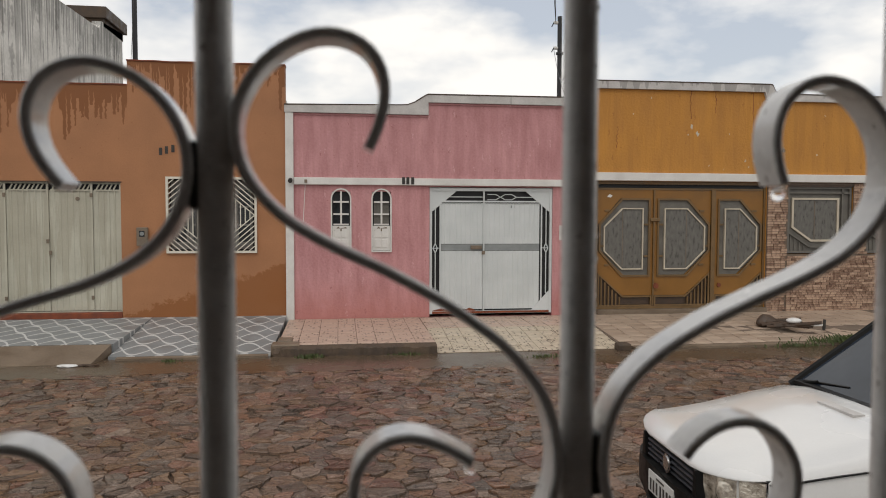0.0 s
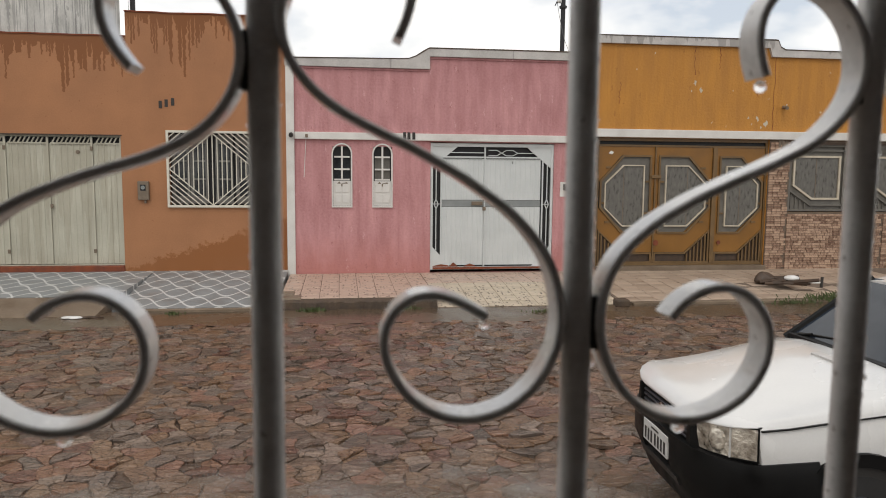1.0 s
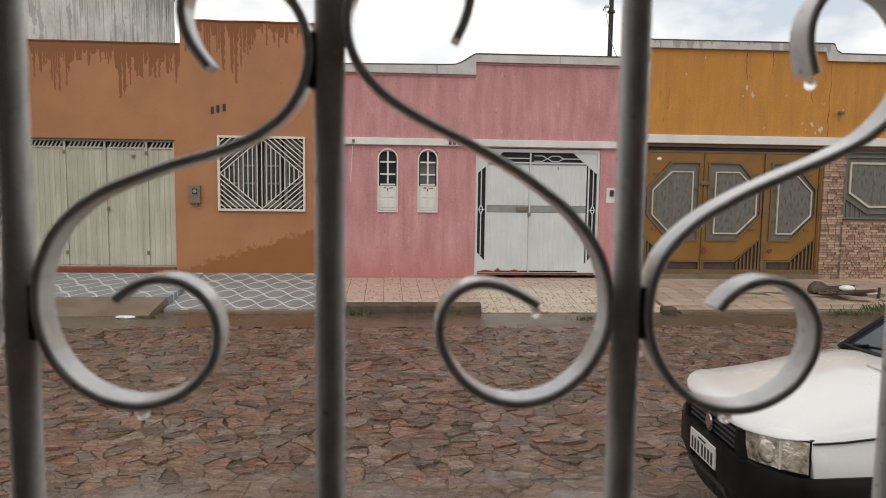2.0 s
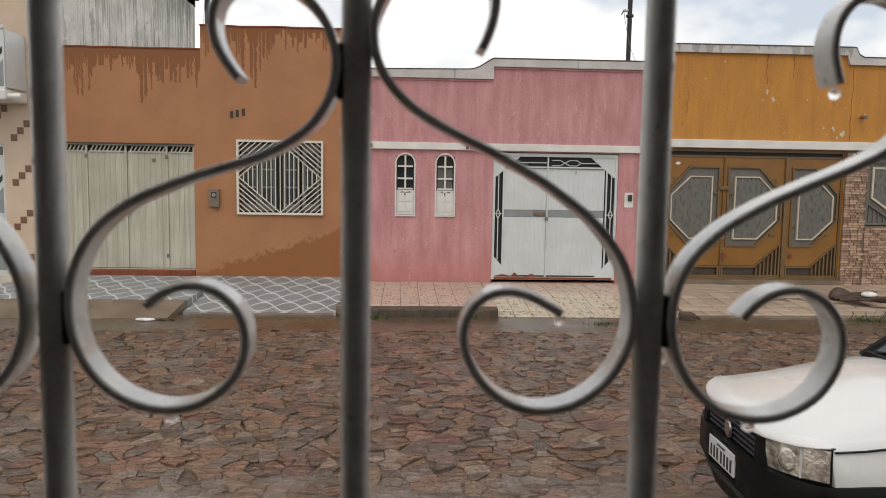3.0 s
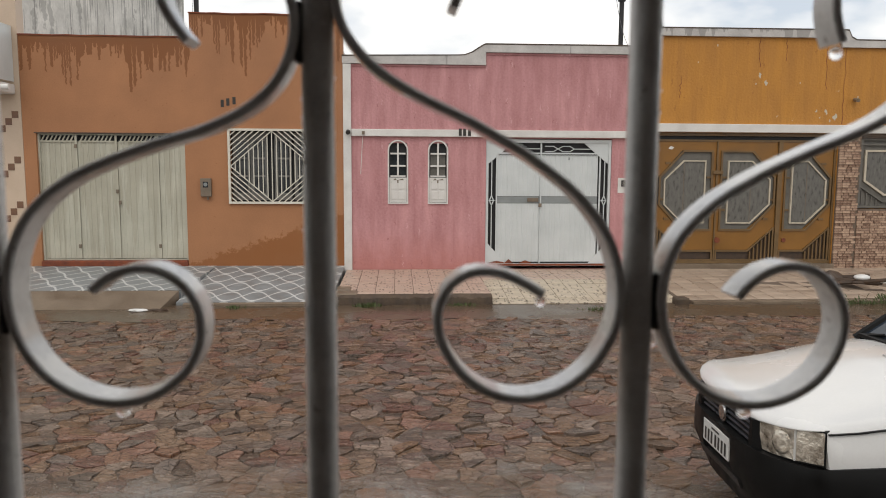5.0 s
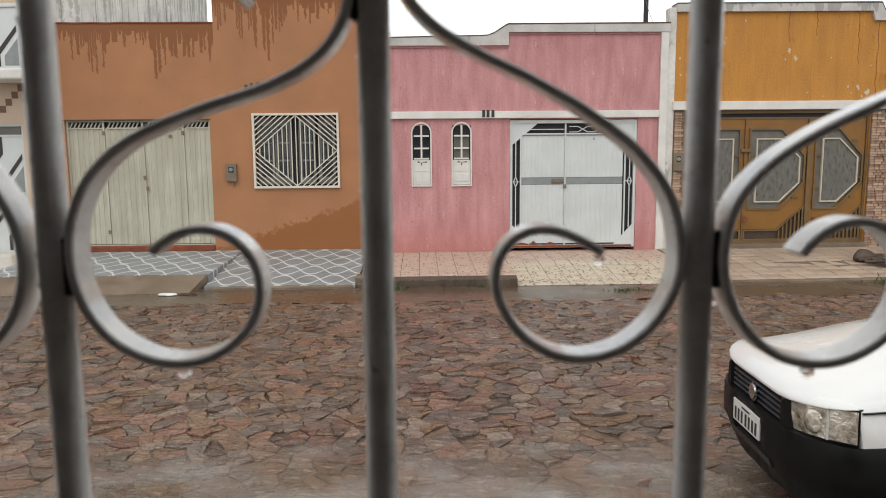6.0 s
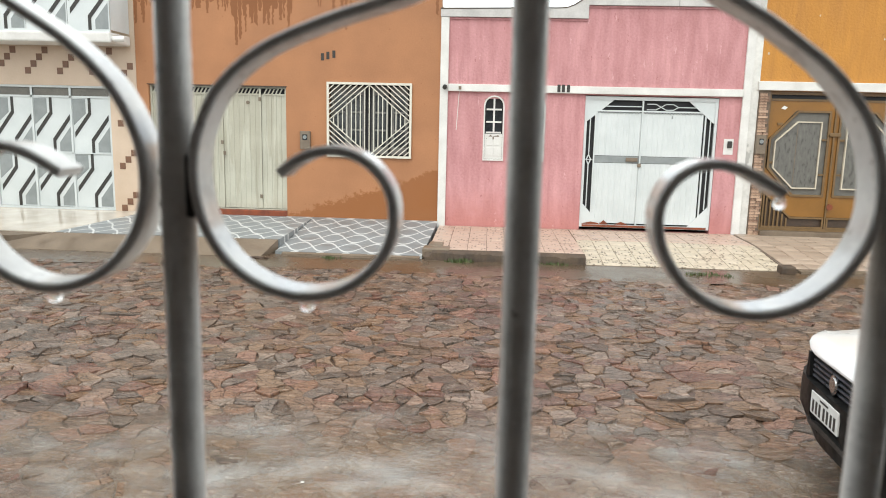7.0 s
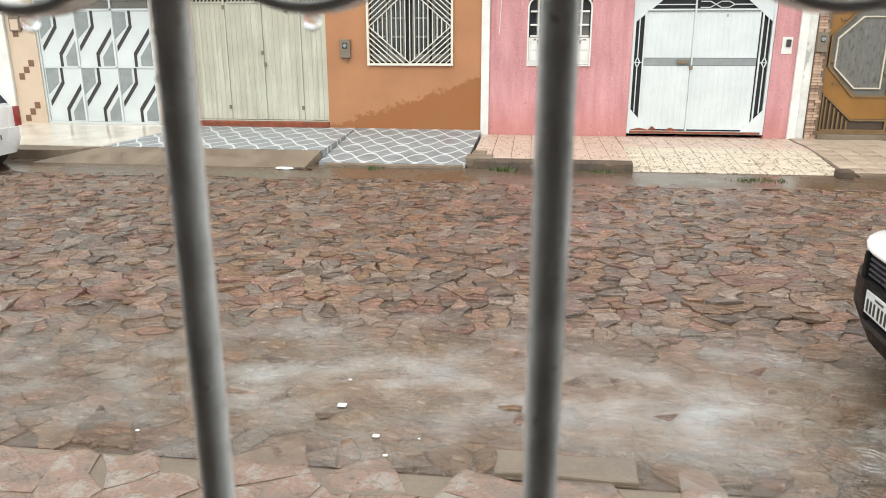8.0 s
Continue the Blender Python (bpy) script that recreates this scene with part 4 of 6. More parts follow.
part("bottom_rail", block(blank(), G0 + 0.05, G1 - 0.05, GY - 0.035, GY - 0.031, GB + 0.005, GB + 0.045), RUST, gate, "rust along the bottom rail")
for a, b, h in ((1.70, 2.05, 0.05), (2.02, 2.2, 0.085), (2.3, 2.55, 0.06)):
    part("rust_patch", prism(blank(), [(a, 0.082), (b, 0.082), (b - 0.05, 0.08 + h * 0.6), ((a + b) / 2, 0.08 + h), (a + 0.04, 0.08 + h * 0.4)], GY - 0.029, GY - 0.026), RUST, gate)
bm = block(blank(), 2.45, 2.66, GY - 0.035, GY + 0.003, 1.25, 1.32, 0.006)
part("latch", bm, METER, gate, "dull steel lock box")
part("padlock", block(blank(), 2.66, 2.72, GY - 0.05, GY - 0.021, 1.15, 1.22, 0.008), METER, gate)
for i in range(2):
    part("bolt_mark", block(blank(), 3.22 + 0.05 * i, 3.245 + 0.05 * i, GY - 0.004, GY + 0.001, 2.03, 2.08), GREY_STRIP, gate)

# intercom on pink wall
box = thing("intercom", (4.22, YF, 1.55), "dark intercom on a pale plate on the pink wall", "intercom")
part("plate", block(blank(), 4.16, 4.33, YF - 0.012, YF - 0.001, 1.42, 1.70, 0.004), WHITE, box)
part("unit", block(blank(), 4.22, 4.30, YF - 0.045, YF - 0.0125, 1.54, 1.66, 0.01), INK, box)

# cream four-leaf garage door
door = thing("folding_garage_door", (-5.1, YF, 0.16), "cream painted four-leaf steel garage door with slatted vent", "gate")
DX = (-6.415, -5.74, -5.04, -4.31, -3.825)
part("door_frame", ring(blank(), rect(-6.42, -3.82, 0.157, 2.45), rect(-6.385, -3.855, 0.175, 2.425), YF + 0.06, YF + 0.13), CREAM, door)
part("vent_backing", block(blank(), -6.38, -3.86, YF + 0.14, YF + 0.15, 2.30, 2.42), DARK, door, "dark sheet painted as the shade behind the vent slats")
for i in range(4):
    leaf = part("leaf", pleated(blank(), DX[i] + 0.003, DX[i + 1] - 0.006, 0.185, 2.31, YF + 0.085, 0.10, 0.010), CREAM, door)
    part("stile", block(blank(), DX[i + 1] - 0.035, DX[i + 1] + 0.0, YF + 0.055, YF + 0.084, 0.19, 2.42), CREAM, leaf)
    part("rail", block(blank(), DX[i] + 0.035, DX[i + 1] - 0.036, YF + 0.06, YF + 0.084, 2.298, 2.325), CREAM, leaf)
    k = int((DX[i + 1] - DX[i] - 0.08) / 0.072)
    for j in range(k):
        x = DX[i] + 0.05 + j * 0.072
        part("vent_slat", prism(blank(), [(x, 2.326), (x + 0.026, 2.326), (x + 0.076, 2.42), (x + 0.05, 2.42)], YF + 0.068, YF + 0.084), CREAM, leaf)
for x, z in ((-5.76, 2.23), (-5.76, 0.42), (-5.06, 1.42), (-4.33, 2.23), (-4.33, 0.42), (-5.02, 1.22)):
    part("bolt", block(blank(), x - 0.02, x + 0.025, YF + 0.03, YF + 0.056, z - 0.04, z + 0.03, 0.006), METER, door)
part("peephole", rod(blank(), (-4.56, YF + 0.06, 2.16), (-4.56, YF + 0.09, 2.16), 0.035, 10), METER, door)

# window of the orange house behind a diamond grille
win = thing("window_1", (-2.265, YF, 1.2), "window with white sashes, painted as in shade, behind a cream diamond-pattern grille", "window", "", "structure")
X0, X1, Z0, Z1 = -3.05, -1.48, 1.20, 2.56
part("grille_frame", ring(blank(), rect(X0, X1, Z0, Z1), rect(X0 + 0.04, X1 - 0.04, Z0 + 0.04, Z1 - 0.04), YF - 0.05, YF - 0.004), CREAM_BAR, win)
cx, cz, hw, hh, gy = (X0 + X1) / 2, (Z0 + Z1) / 2, (X1 - X0) / 2 - 0.04, (Z1 - Z0) / 2 - 0.04, YF - 0.03
for sx in (1, -1):
    for sz in (1, -1):
        for k in range(7):
            f = 1 + k * 0.145
            p = (cx + sx * hw * min(1, f), cz + sz * hh * (f - min(1, f)))
            q = (cx + sx * hw * (f - min(1, f)), cz + sz * hh * min(1, f))
            part("grille_bar", rod(blank(), (p[0], gy, p[1]), (q[0], gy, q[1]), 0.012), CREAM_BAR, win)
for k in range(-8, 9):
    h = hh * (1 - abs(k) / 9)
    part("grille_bar", rod(blank(), (cx + k * hw / 9, gy + 0.014, cz - h), (cx + k * hw / 9, gy + 0.014, cz + h), 0.011), CREAM_BAR, win)
# near-black sheet: the room's shade is put into its colour
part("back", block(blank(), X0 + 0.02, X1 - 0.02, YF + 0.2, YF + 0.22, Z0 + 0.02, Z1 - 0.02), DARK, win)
for off in (-0.74, -0.42, 0.02, 0.38):
    a = cx + off
    sash = part("sash", ring(blank(), rect(a, a + 0.31, Z0 + 0.06, Z1 - 0.06), rect(a + 0.06, a + 0.265, Z0 + 0.16, Z1 - 0.22), YF + 0.15, YF + 0.18), SASH, win)
    for j in range(3):
        z = Z0 + 0.17 + j * 0.325
        part("pane", block(blank(), a + 0.062, a + 0.263, YF + 0.166, YF + 0.172, z + 0.026, min(z + 0.315, Z1 - 0.222)), PANE, sash)
        part("muntin", block(blank(), a + 0.061, a + 0.264, YF + 0.152, YF + 0.165, z - 0.009, z + 0.025), SASH, sash)

# electricity meter boxes
def meter_box(x0, x1, z0, z1, y, label):
    m = thing("meter_box", ((x0 + x1) / 2, y, z0), label, "meter box", "meter boxes")
    part("body", block(blank(), x0, x1, y - 0.07, y - 0.001, z0, z1, 0.01), METER, m)
    part("window", block(blank(), x0 + 0.05, x1 - 0.05, y - 0.078, y - 0.0705, (z0 + z1) / 2, z1 - 0.06), PANE, m)
    part("dial", rod(blank(), ((x0 + x1) / 2, y - 0.086, z1 - 0.11), ((x0 + x1) / 2, y - 0.079, z1 - 0.11), 0.035, 12), GREY_STRIP, m)
    part("tail", block(blank(), (x0 + x1) / 2 + 0.01, (x0 + x1) / 2 + 0.04, y - 0.04, y - 0.001, z0 - 0.06, z0 - 0.001), METER, m)


meter_box(-3.55, -3.36, 1.33, 1.66, YF, "rusty grey meter box on the orange wall")
meter_box(4.70, 4.87, 1.45, 1.78, YF - 0.03, "grey electricity meter on the brick pier")

# narrow arched windows of the pink house
def arched(cx, r, z0, z1, k=10):
    return [(cx - r, z0), (cx + r, z0)] + [(cx + r * math.cos(math.pi * i / k), z1 - r + r * math.sin(math.pi * i / k)) for i in range(k + 1)]


for num, wx in (("window_2", 0.025), ("window_3", 0.765)):
    w = thing(num, (wx, YF, 1.2), "narrow arched white wooden window, paint peeling, in pink wall", "window", "arched windows", "structure")
    part("window_frame", ring(blank(), arched(wx, 0.188, 1.205, 2.38), arched(wx, 0.163, 1.230, 2.355), YF - 0.03, YF + 0.06), WHITE, w)
    # near-black sheet painted as the shade behind the panes
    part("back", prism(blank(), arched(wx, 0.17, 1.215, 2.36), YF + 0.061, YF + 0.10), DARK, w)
    part("shutter", block(blank(), wx - 0.159, wx + 0.159, YF + 0.0, YF + 0.03, 1.236, 1.69), WHITE, w, "white panelled lower shutter, peeling")
    for a in (-0.075, 0.055):
        for z, h in ((1.29, 0.15), (1.48, 0.16)):
            part("raised_panel", block(blank(), wx + a - 0.045, wx + a + 0.06, YF - 0.012, YF - 0.0005, z, z + h, 0.004), WHITE, w)
    part("peeling_patch", prism(blank(), [(wx - 0.13, 1.60), (wx - 0.05, 1.68), (wx - 0.02, 1.64), (wx + 0.09, 1.67), (wx + 0.12, 1.62), (wx, 1.59)], YF - 0.004, YF - 0.0006), METER, w)
    for z in (1.70, 1.89, 2.115):
        part("muntin", block(blank(), wx - 0.139, wx + 0.139, YF - 0.005, YF + 0.04, z, z + 0.03), WHITE, w)
    part("muntin", block(blank(), wx - 0.016, wx + 0.016, YF - 0.007, YF + 0.042, 1.731, 2.325), WHITE, w)
    for a in (-0.139, 0.017):
        for z0, z1 in ((1.731, 1.889), (1.921, 2.114)):
            part("pane", block(blank(), wx + a, wx + a + 0.122, YF + 0.045, YF + 0.05, z0, z1), PANE if num == "window_2" else GREY_PANEL, w)

# small cameras at the pink corner
cm = thing("wall_lamp", (-0.88, YF - 0.05, 2.5), "small dark lamp on the white corner strip", "lamp")
part("body", rod(blank(), (-0.88, YF - 0.051, 2.52), (-0.88, YF - 0.14, 2.50), 0.04, 12), INK, cm)
cm = thing("cable_clip", (-0.60, YF - 0.07, 2.5), "small dark cable clip on the white band", "clip")
part("body", block(blank(), -0.63, -0.58, YF - 0.10, YF - 0.0695, 2.47, 2.53, 0.005), METER, cm)
solo("wall_cable", rod(blank(), (-0.62, YF - 0.004, 2.44), (-0.66, YF - 0.004, 1.75), 0.006, 6), WHITE, "thin pale cable down the pink wall", "cable", (-0.62, YF, 1.75))


# ochre gate of three leaves with half-octagon lights
def half_octagon(x0, x1, z0, z1, ca, cb):
    """Chamfered on its left side; corners run round from the lower right."""
    return [(x1, z0), (x1, z1), (x0 + ca, z1), (x0, z1 - cb), (x0, z0 + cb), (x0 + ca, z0)]


ygate = thing("ochre_gate", (6.65, YF, 0.07), "ochre painted steel gate with octagonal frosted lights", "gate")
yy = YF + 0.06
part("gate_frame", ring(blank(), rect(4.90, 8.42, 0.072, 2.56), rect(4.94, 8.38, 0.12, 2.50), yy - 0.03, yy + 0.03), GOLD_BAR, ygate)
part("top_rail", block(blank(), 4.941, 8.379, yy - 0.02, yy + 0.02, 2.395, 2.43), GOLD_BAR, ygate)
part("top_backing", block(blank(), 4.941, 8.379, yy + 0.022, yy + 0.03, 2.431, 2.499), DARK, ygate)
part("back", block(blank(), 4.941, 8.379, yy + 0.05, yy + 0.06, 0.121, 2.394), DARK, ygate)
for x0, x1, flip in ((4.945, 6.07, False), (6.10, 7.27, True), (7.36, 8.375, True)):
    fx = (lambda v: x0 + x1 - v) if flip else (lambda v: v)
    side = lambda pts: [(fx(px), pz) for px, pz in pts]
    w = x1 - x0
    a = x0 + 0.03
    sheet = blank()
    for pts in ([(x0, 2.22), (x1, 2.22), (x1, 2.394), (x0, 2.394)], [(x0, 2.22), (x0, 1.72), (a, 1.72), (a + 0.42, 2.22)],
                [(x0, 1.20), (a, 1.20), (a + 0.52, 0.72), (x1, 0.72), (x1, 0.33), (x0 + 0.52, 0.33), (x0, 0.78)], [(x1 - 0.07, 0.72), (x1, 0.72), (x1, 2.22), (x1 - 0.07, 2.22)]):
        prism(sheet, side(pts), yy - 0.004, yy + 0.004)
    leaf = part("leaf", sheet, GOLD, ygate)
    part("backing", prism(blank(), side([(x1 - 0.071, 0.72), (x1 - 0.071, 2.219), (a + 0.42, 2.219), (a, 1.719), (a, 1.201), (a + 0.52, 0.721)]), yy + 0.012, yy + 0.018), GREY_PANEL, leaf, "grey backing sheet")
    o1, o2 = half_octagon(x0 + 0.02, x1 - 0.06, 0.70, 2.23, 0.46, 0.50), half_octagon(x0 + 0.055, x1 - 0.095, 0.735, 2.195, 0.445, 0.485)
    part("outer_ring", ring(blank(), side(o1), side(o2), yy - 0.03, yy - 0.0045), GOLD_BAR, leaf)
    i1, i2 = half_octagon(x0 + 0.12, x1 - 0.20, 0.84, 2.04, 0.37, 0.36), half_octagon(x0 + 0.143, x1 - 0.223, 0.863, 2.017, 0.358, 0.348)
    light = part("light_frame", ring(blank(), side(i1), side(i2), yy - 0.035, yy + 0.01), PALE_FRAME, leaf, "pale metal light frame")
    part("pane", prism(blank(), side(i2), yy - 0.008, yy - 0.002), FROST, light, "grey wired glass pane")
    part("split", block(blank(), *sorted((fx(x0 + 0.50), fx(x0 + 0.512))), yy - 0.012, yy - 0.0085, 0.90, 1.98), METER, light)
    for px, pz in ((x0 + 0.19, 1.99), (x0 + 0.19, 0.93), (x1 - 0.13, 1.72), (x1 - 0.13, 1.10), (x0 + 0.07, 1.30)):
        part("connector", block(blank(), fx(px) - 0.05, fx(px) + 0.05, yy - 0.025, yy + 0.0, pz - 0.018, pz + 0.018), GOLD_BAR, leaf)
    part("foot_rail", ring(blank(), side([(x0 + 0.01, 0.122), (x1 - 0.01, 0.122), (x1 - 0.01, 0.325), (x0 + 0.52, 0.325), (x0 + 0.01, 0.775)]), side([(x0 + 0.04, 0.15), (x1 - 0.04, 0.15), (x1 - 0.04, 0.295), (x0 + 0.51, 0.295), (x0 + 0.04, 0.72)]), yy - 0.03, yy - 0.005), GOLD_BAR, leaf)
    part("foot_backing", prism(blank(), side([(x0 + 0.04, 0.15), (x1 - 0.04, 0.15), (x1 - 0.04, 0.295), (x0 + 0.51, 0.295), (x0 + 0.04, 0.72)]), yy + 0.02, yy + 0.025), WOOD, leaf)
    for j in range(6):
        bx = x0 + 0.085 + 0.075 * j
        part("foot_bar", block(blank(), fx(bx) - 0.014, fx(bx) + 0.014, yy - 0.02, yy + 0.0, 0.151, 0.71 - 0.066 * (1.12 * j + 0.6)), GOLD_BAR, leaf)
part("post", block(blank(), 7.275, 7.355, yy - 0.045, yy + 0.02, 0.121, 2.394), GOLD_BAR, ygate)
part("post", block(blank(), 6.072, 6.098, yy - 0.035, yy + 0.02, 0.121, 2.394), GOLD_BAR, ygate)
part("latch", block(blank(), 6.00, 6.20, yy - 0.06, yy - 0.036, 1.78, 1.85, 0.01), GOLD_BAR, ygate)
part("lock", rod(blank(), (6.14, yy - 0.05, 0.52), (6.14, yy - 0.005, 0.52), 0.055, 10), RUST, ygate, "rusty lock plate")
part("lock", rod(blank(), (7.47, yy - 0.03, 0.52), (7.47, yy - 0.005, 0.52), 0.04, 10), RUST, ygate)
part("sticker", prism(blank(), [(5.13, 2.26), (5.20, 2.24), (5.24, 2.28), (5.18, 2.31)], yy - 0.008, yy - 0.0045), LITTER, ygate)

# windows of the ochre house
for num, x0 in (("window_4", 8.89), ("window_5", 10.64)):
    w = thing(num, (x0 + 0.7, YF, 1.15), "brown steel window with chamfered frosted light above brick", "window", "brown steel windows", "structure")
    x1 = x0 + 1.39
    part("window_frame", ring(blank(), rect(x0, x1, 1.15, 2.50), rect(x0 + 0.04, x1 - 0.04, 1.19, 2.44), YF + 0.01, YF + 0.07), GREY_PANEL, w)
    part("backing", block(blank(), x0 + 0.041, x1 - 0.041, YF + 0.06, YF + 0.068, 1.191, 2.439), GREY_PANEL, w)
    o = [(x0 + 0.52, 1.38), (x0 + 1.13, 1.38), (x0 + 1.13, 2.26), (x0 + 0.10, 2.26), (x0 + 0.10, 1.66)]
    i = [(x0 + 0.535, 1.42), (x0 + 1.09, 1.42), (x0 + 1.09, 2.22), (x0 + 0.14, 2.22), (x0 + 0.14, 1.68)]
    light = part("light_frame", ring(blank(), o, i, YF + 0.02, YF + 0.055), PALE_FRAME, w)
    part("pane", prism(blank(), i, YF + 0.046, YF + 0.054), FROST, light)
    part("split", block(blank(), x0 + 0.60, x0 + 0.612, YF + 0.04, YF + 0.0455, 1.43, 2.21), METER, light)
    bm = rod(blank(), (x0 + 0.04, YF + 0.03, 1.56), (x0 + 0.50, YF + 0.03, 1.27), 0.022)
    rod(bm, (x0 + 0.50, YF + 0.03, 1.27), (x0 + 1.35, YF + 0.03, 1.27), 0.022)
    rod(bm, (x0 + 0.04, YF + 0.03, 2.36), (x0 + 1.35, YF + 0.03, 2.36), 0.022)
    rod(bm, (x0 + 1.20, YF + 0.03, 1.19), (x0 + 1.20, YF + 0.03, 2.44), 0.022)
    for j in range(4):
        rod(bm, (x0 + 0.08 + 0.1 * j, YF + 0.035, 1.19), (x0 + 0.08 + 0.1 * j, YF + 0.035, 1.50 - 0.063 * j), 0.012)
    part("bars", bm, GREY_PANEL, w)
    part("lintel", block(blank(), x0 - 0.01, x1 + 0.01, YF - 0.018, YF + 0.0095, 2.48, 2.518), WOOD, w)


# white patterned gate and balcony rail of the two-storey house
def cell_parts(parent, x0, z0, w, h, y):
    at = lambda pts: [(x0 + u * w, z0 + v * h) for u, v in pts]
    part("mesh_light", prism(blank(), at([(0.04, 0.50), (0.37, 0.72), (0.37, 0.98), (0.04, 0.98)]), y - 0.010, y - 0.0045), GREY_STRIP, parent, "grey mesh light")
    part("mesh_light", prism(blank(), at([(0.66, 0.02), (0.97, 0.02), (0.97, 0.48), (0.66, 0.18)]), y - 0.010, y - 0.0045), GREY_STRIP, parent, "grey mesh light")
    part("slot", prism(blank(), at([(0.07, 0.28), (0.51, 0.70), (0.51, 1.0), (0.44, 1.0), (0.44, 0.74), (0.07, 0.38)]), y - 0.012, y - 0.0045), INK, parent, "black slot")
    part("slot", prism(blank(), at([(0.49, 0.0), (0.565, 0.0), (0.565, 0.21), (0.96, 0.60), (0.96, 0.70), (0.49, 0.25)]), y - 0.012, y - 0.0045), INK, parent, "black slot")


lg = thing("white_gate", (-8.35, YF, 0.06), "white steel gate with black zigzag slots and mesh lights", "gate")
ly = YF + 0.06
part("gate_frame", ring(blank(), rect(-9.52, -7.17, 0.06, 2.40), rect(-9.485, -7.205, 0.10, 2.36), ly - 0.03, ly + 0.02), GATE_WHITE, lg)
for i in range(3):
    x = -9.48 + i * 0.758
    for z, h in ((0.105, 1.03), (1.145, 1.03)):
        panel = part("panel", block(blank(), x, x + 0.75, ly - 0.004, ly + 0.004, z, z + h), GATE_WHITE, lg)
        cell_parts(panel, x, z, 0.75, h, ly)
    part("vent", block(blank(), x + 0.02, x + 0.73, ly + 0.0, ly + 0.01, 2.21, 2.355), GREY_PANEL, lg, "brownish vent strip")
for x in (-8.725, -7.967):
    part("post", block(blank(), x - 0.02, x + 0.02, ly - 0.025, ly - 0.0125, 0.10, 2.36), GATE_WHITE, lg)
part("rail", block(blank(), -9.485, -7.205, ly - 0.025, ly - 0.0125, 1.128, 1.15), GATE_WHITE, lg)
part("rail", block(blank(), -9.485, -7.205, ly - 0.025, ly + 0.0, 2.176, 2.21), GATE_WHITE, lg)
part("door_sill", block(blank(), -9.6, -7.1, YF - 0.15, YF + 0.2, 0.03, 0.058), GLOSS_TILE, lg)

rail = thing("balcony_railing", (-8.6, YF - 0.7, 3.3), "white steel balcony railing with zigzag slots", "railing")
by = YF - 0.70
for i in range(5):
    x = -10.55 + i * 0.765
    panel = part("panel", block(blank(), x, x + 0.755, by - 0.004, by + 0.004, 3.33, 4.30), GATE_WHITE, rail)
    cell_parts(panel, x, 3.33, 0.755, 0.97, by)
part("top_rail", block(blank(), -10.58, -6.73, by - 0.03, by + 0.03, 4.302, 4.36, 0.008), GATE_WHITE, rail)
part("bottom_rail", block(blank(), -10.58, -6.73, by - 0.02, by + 0.02, 3.30, 3.329), GATE_WHITE, rail)
part("end_panel", block(blank(), -6.745, -6.735, by + 0.031, YF - 0.01, 3.34, 4.30), GATE_WHITE, rail)
dp = thing("drain_pipe", (-6.62, YF - 0.6, 3.2), "short white drain pipe at the balcony slab", "pipe")
part("pipe", rod(blank(), (-6.72, YF - 0.65, 3.19), (-6.50, YF - 0.65, 3.19), 0.05, 12), WHITE, dp)
win_l = thing("window_6", (-8.4, YF, 3.45), "dark balcony door in the beige wall", "window", "", "structure")
part("window_frame", ring(blank(), rect(-9.3, -7.6, 3.45, 5.4), rect(-9.24, -7.66, 3.45 + 0.06, 5.34), YF + 0.05, YF + 0.12), WHITE, win_l)
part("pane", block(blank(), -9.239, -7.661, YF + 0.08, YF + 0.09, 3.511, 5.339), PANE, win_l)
ib = thing("wall_box", (-9.9, YF, 1.8), "beige intercom cover on the beige tiled wall", "box")
part("body", block(blank(), -10.0, -9.78, YF - 0.05, YF - 0.009, 1.80, 2.15, 0.01), METER, ib)
part("cover", block(blank(), -9.97, -9.81, YF - 0.058, YF - 0.0505, 1.83, 2.02, 0.003), BEIGE, ib)

# unreadable numbers: plain bars of their size
for label, xs, z, y, tilt in (("dark house number on the orange wall", (-3.16, -3.06, -2.95), 2.94, YF, 0.25), ("dark house number on the white band", (1.14, 1.22, 1.31), 2.46, YF - 0.07, 0.0), ("faint house number on brick", (8.60, 8.67, 8.74), 2.42, YF - 0.034, 0.0)):
    num = thing("house_number", (xs[1], y, z), label, "number", "house numbers")
    for k, x in enumerate(xs):
        part("bar", block(blank(), x, x + 0.055, y - 0.008, y - 0.0005, z + tilt * 0.1 * k, z + 0.13 + tilt * 0.1 * k), INK if z != 2.42 else METER, num)

# ---------- poles and wires ----------
def pole(x, y, z0, z1, label):
    p = thing("pole", (x, y, z0), label, "pole", "poles")
    part("shaft", rod(blank(), (x, y, z0), (x, y, z1), 0.055, 10), POLE, p)
    part("collar", rod(blank(), (x, y, z1 - 0.9), (x, y, z1 - 0.85), 0.09, 10), POLE, p)
    for dz in (0.15, 0.75):
        part("insulator", rod(blank(), (x - 0.15, y, z1 - dz), (x - 0.05, y, z1 - dz), 0.04, 8), PLATE, p)
        part("loop", rod(blank(), (x - 0.20, y, z1 - dz - 0.1), (x - 0.15, y, z1 - dz), 0.012, 6), POLE, p)


pole(-4.50, 17, 3.15, 8.2, "black steel service pole on the orange roof")
pole(5.25, 17, 3.15, 6.65, "black steel service pole on the ochre roof")


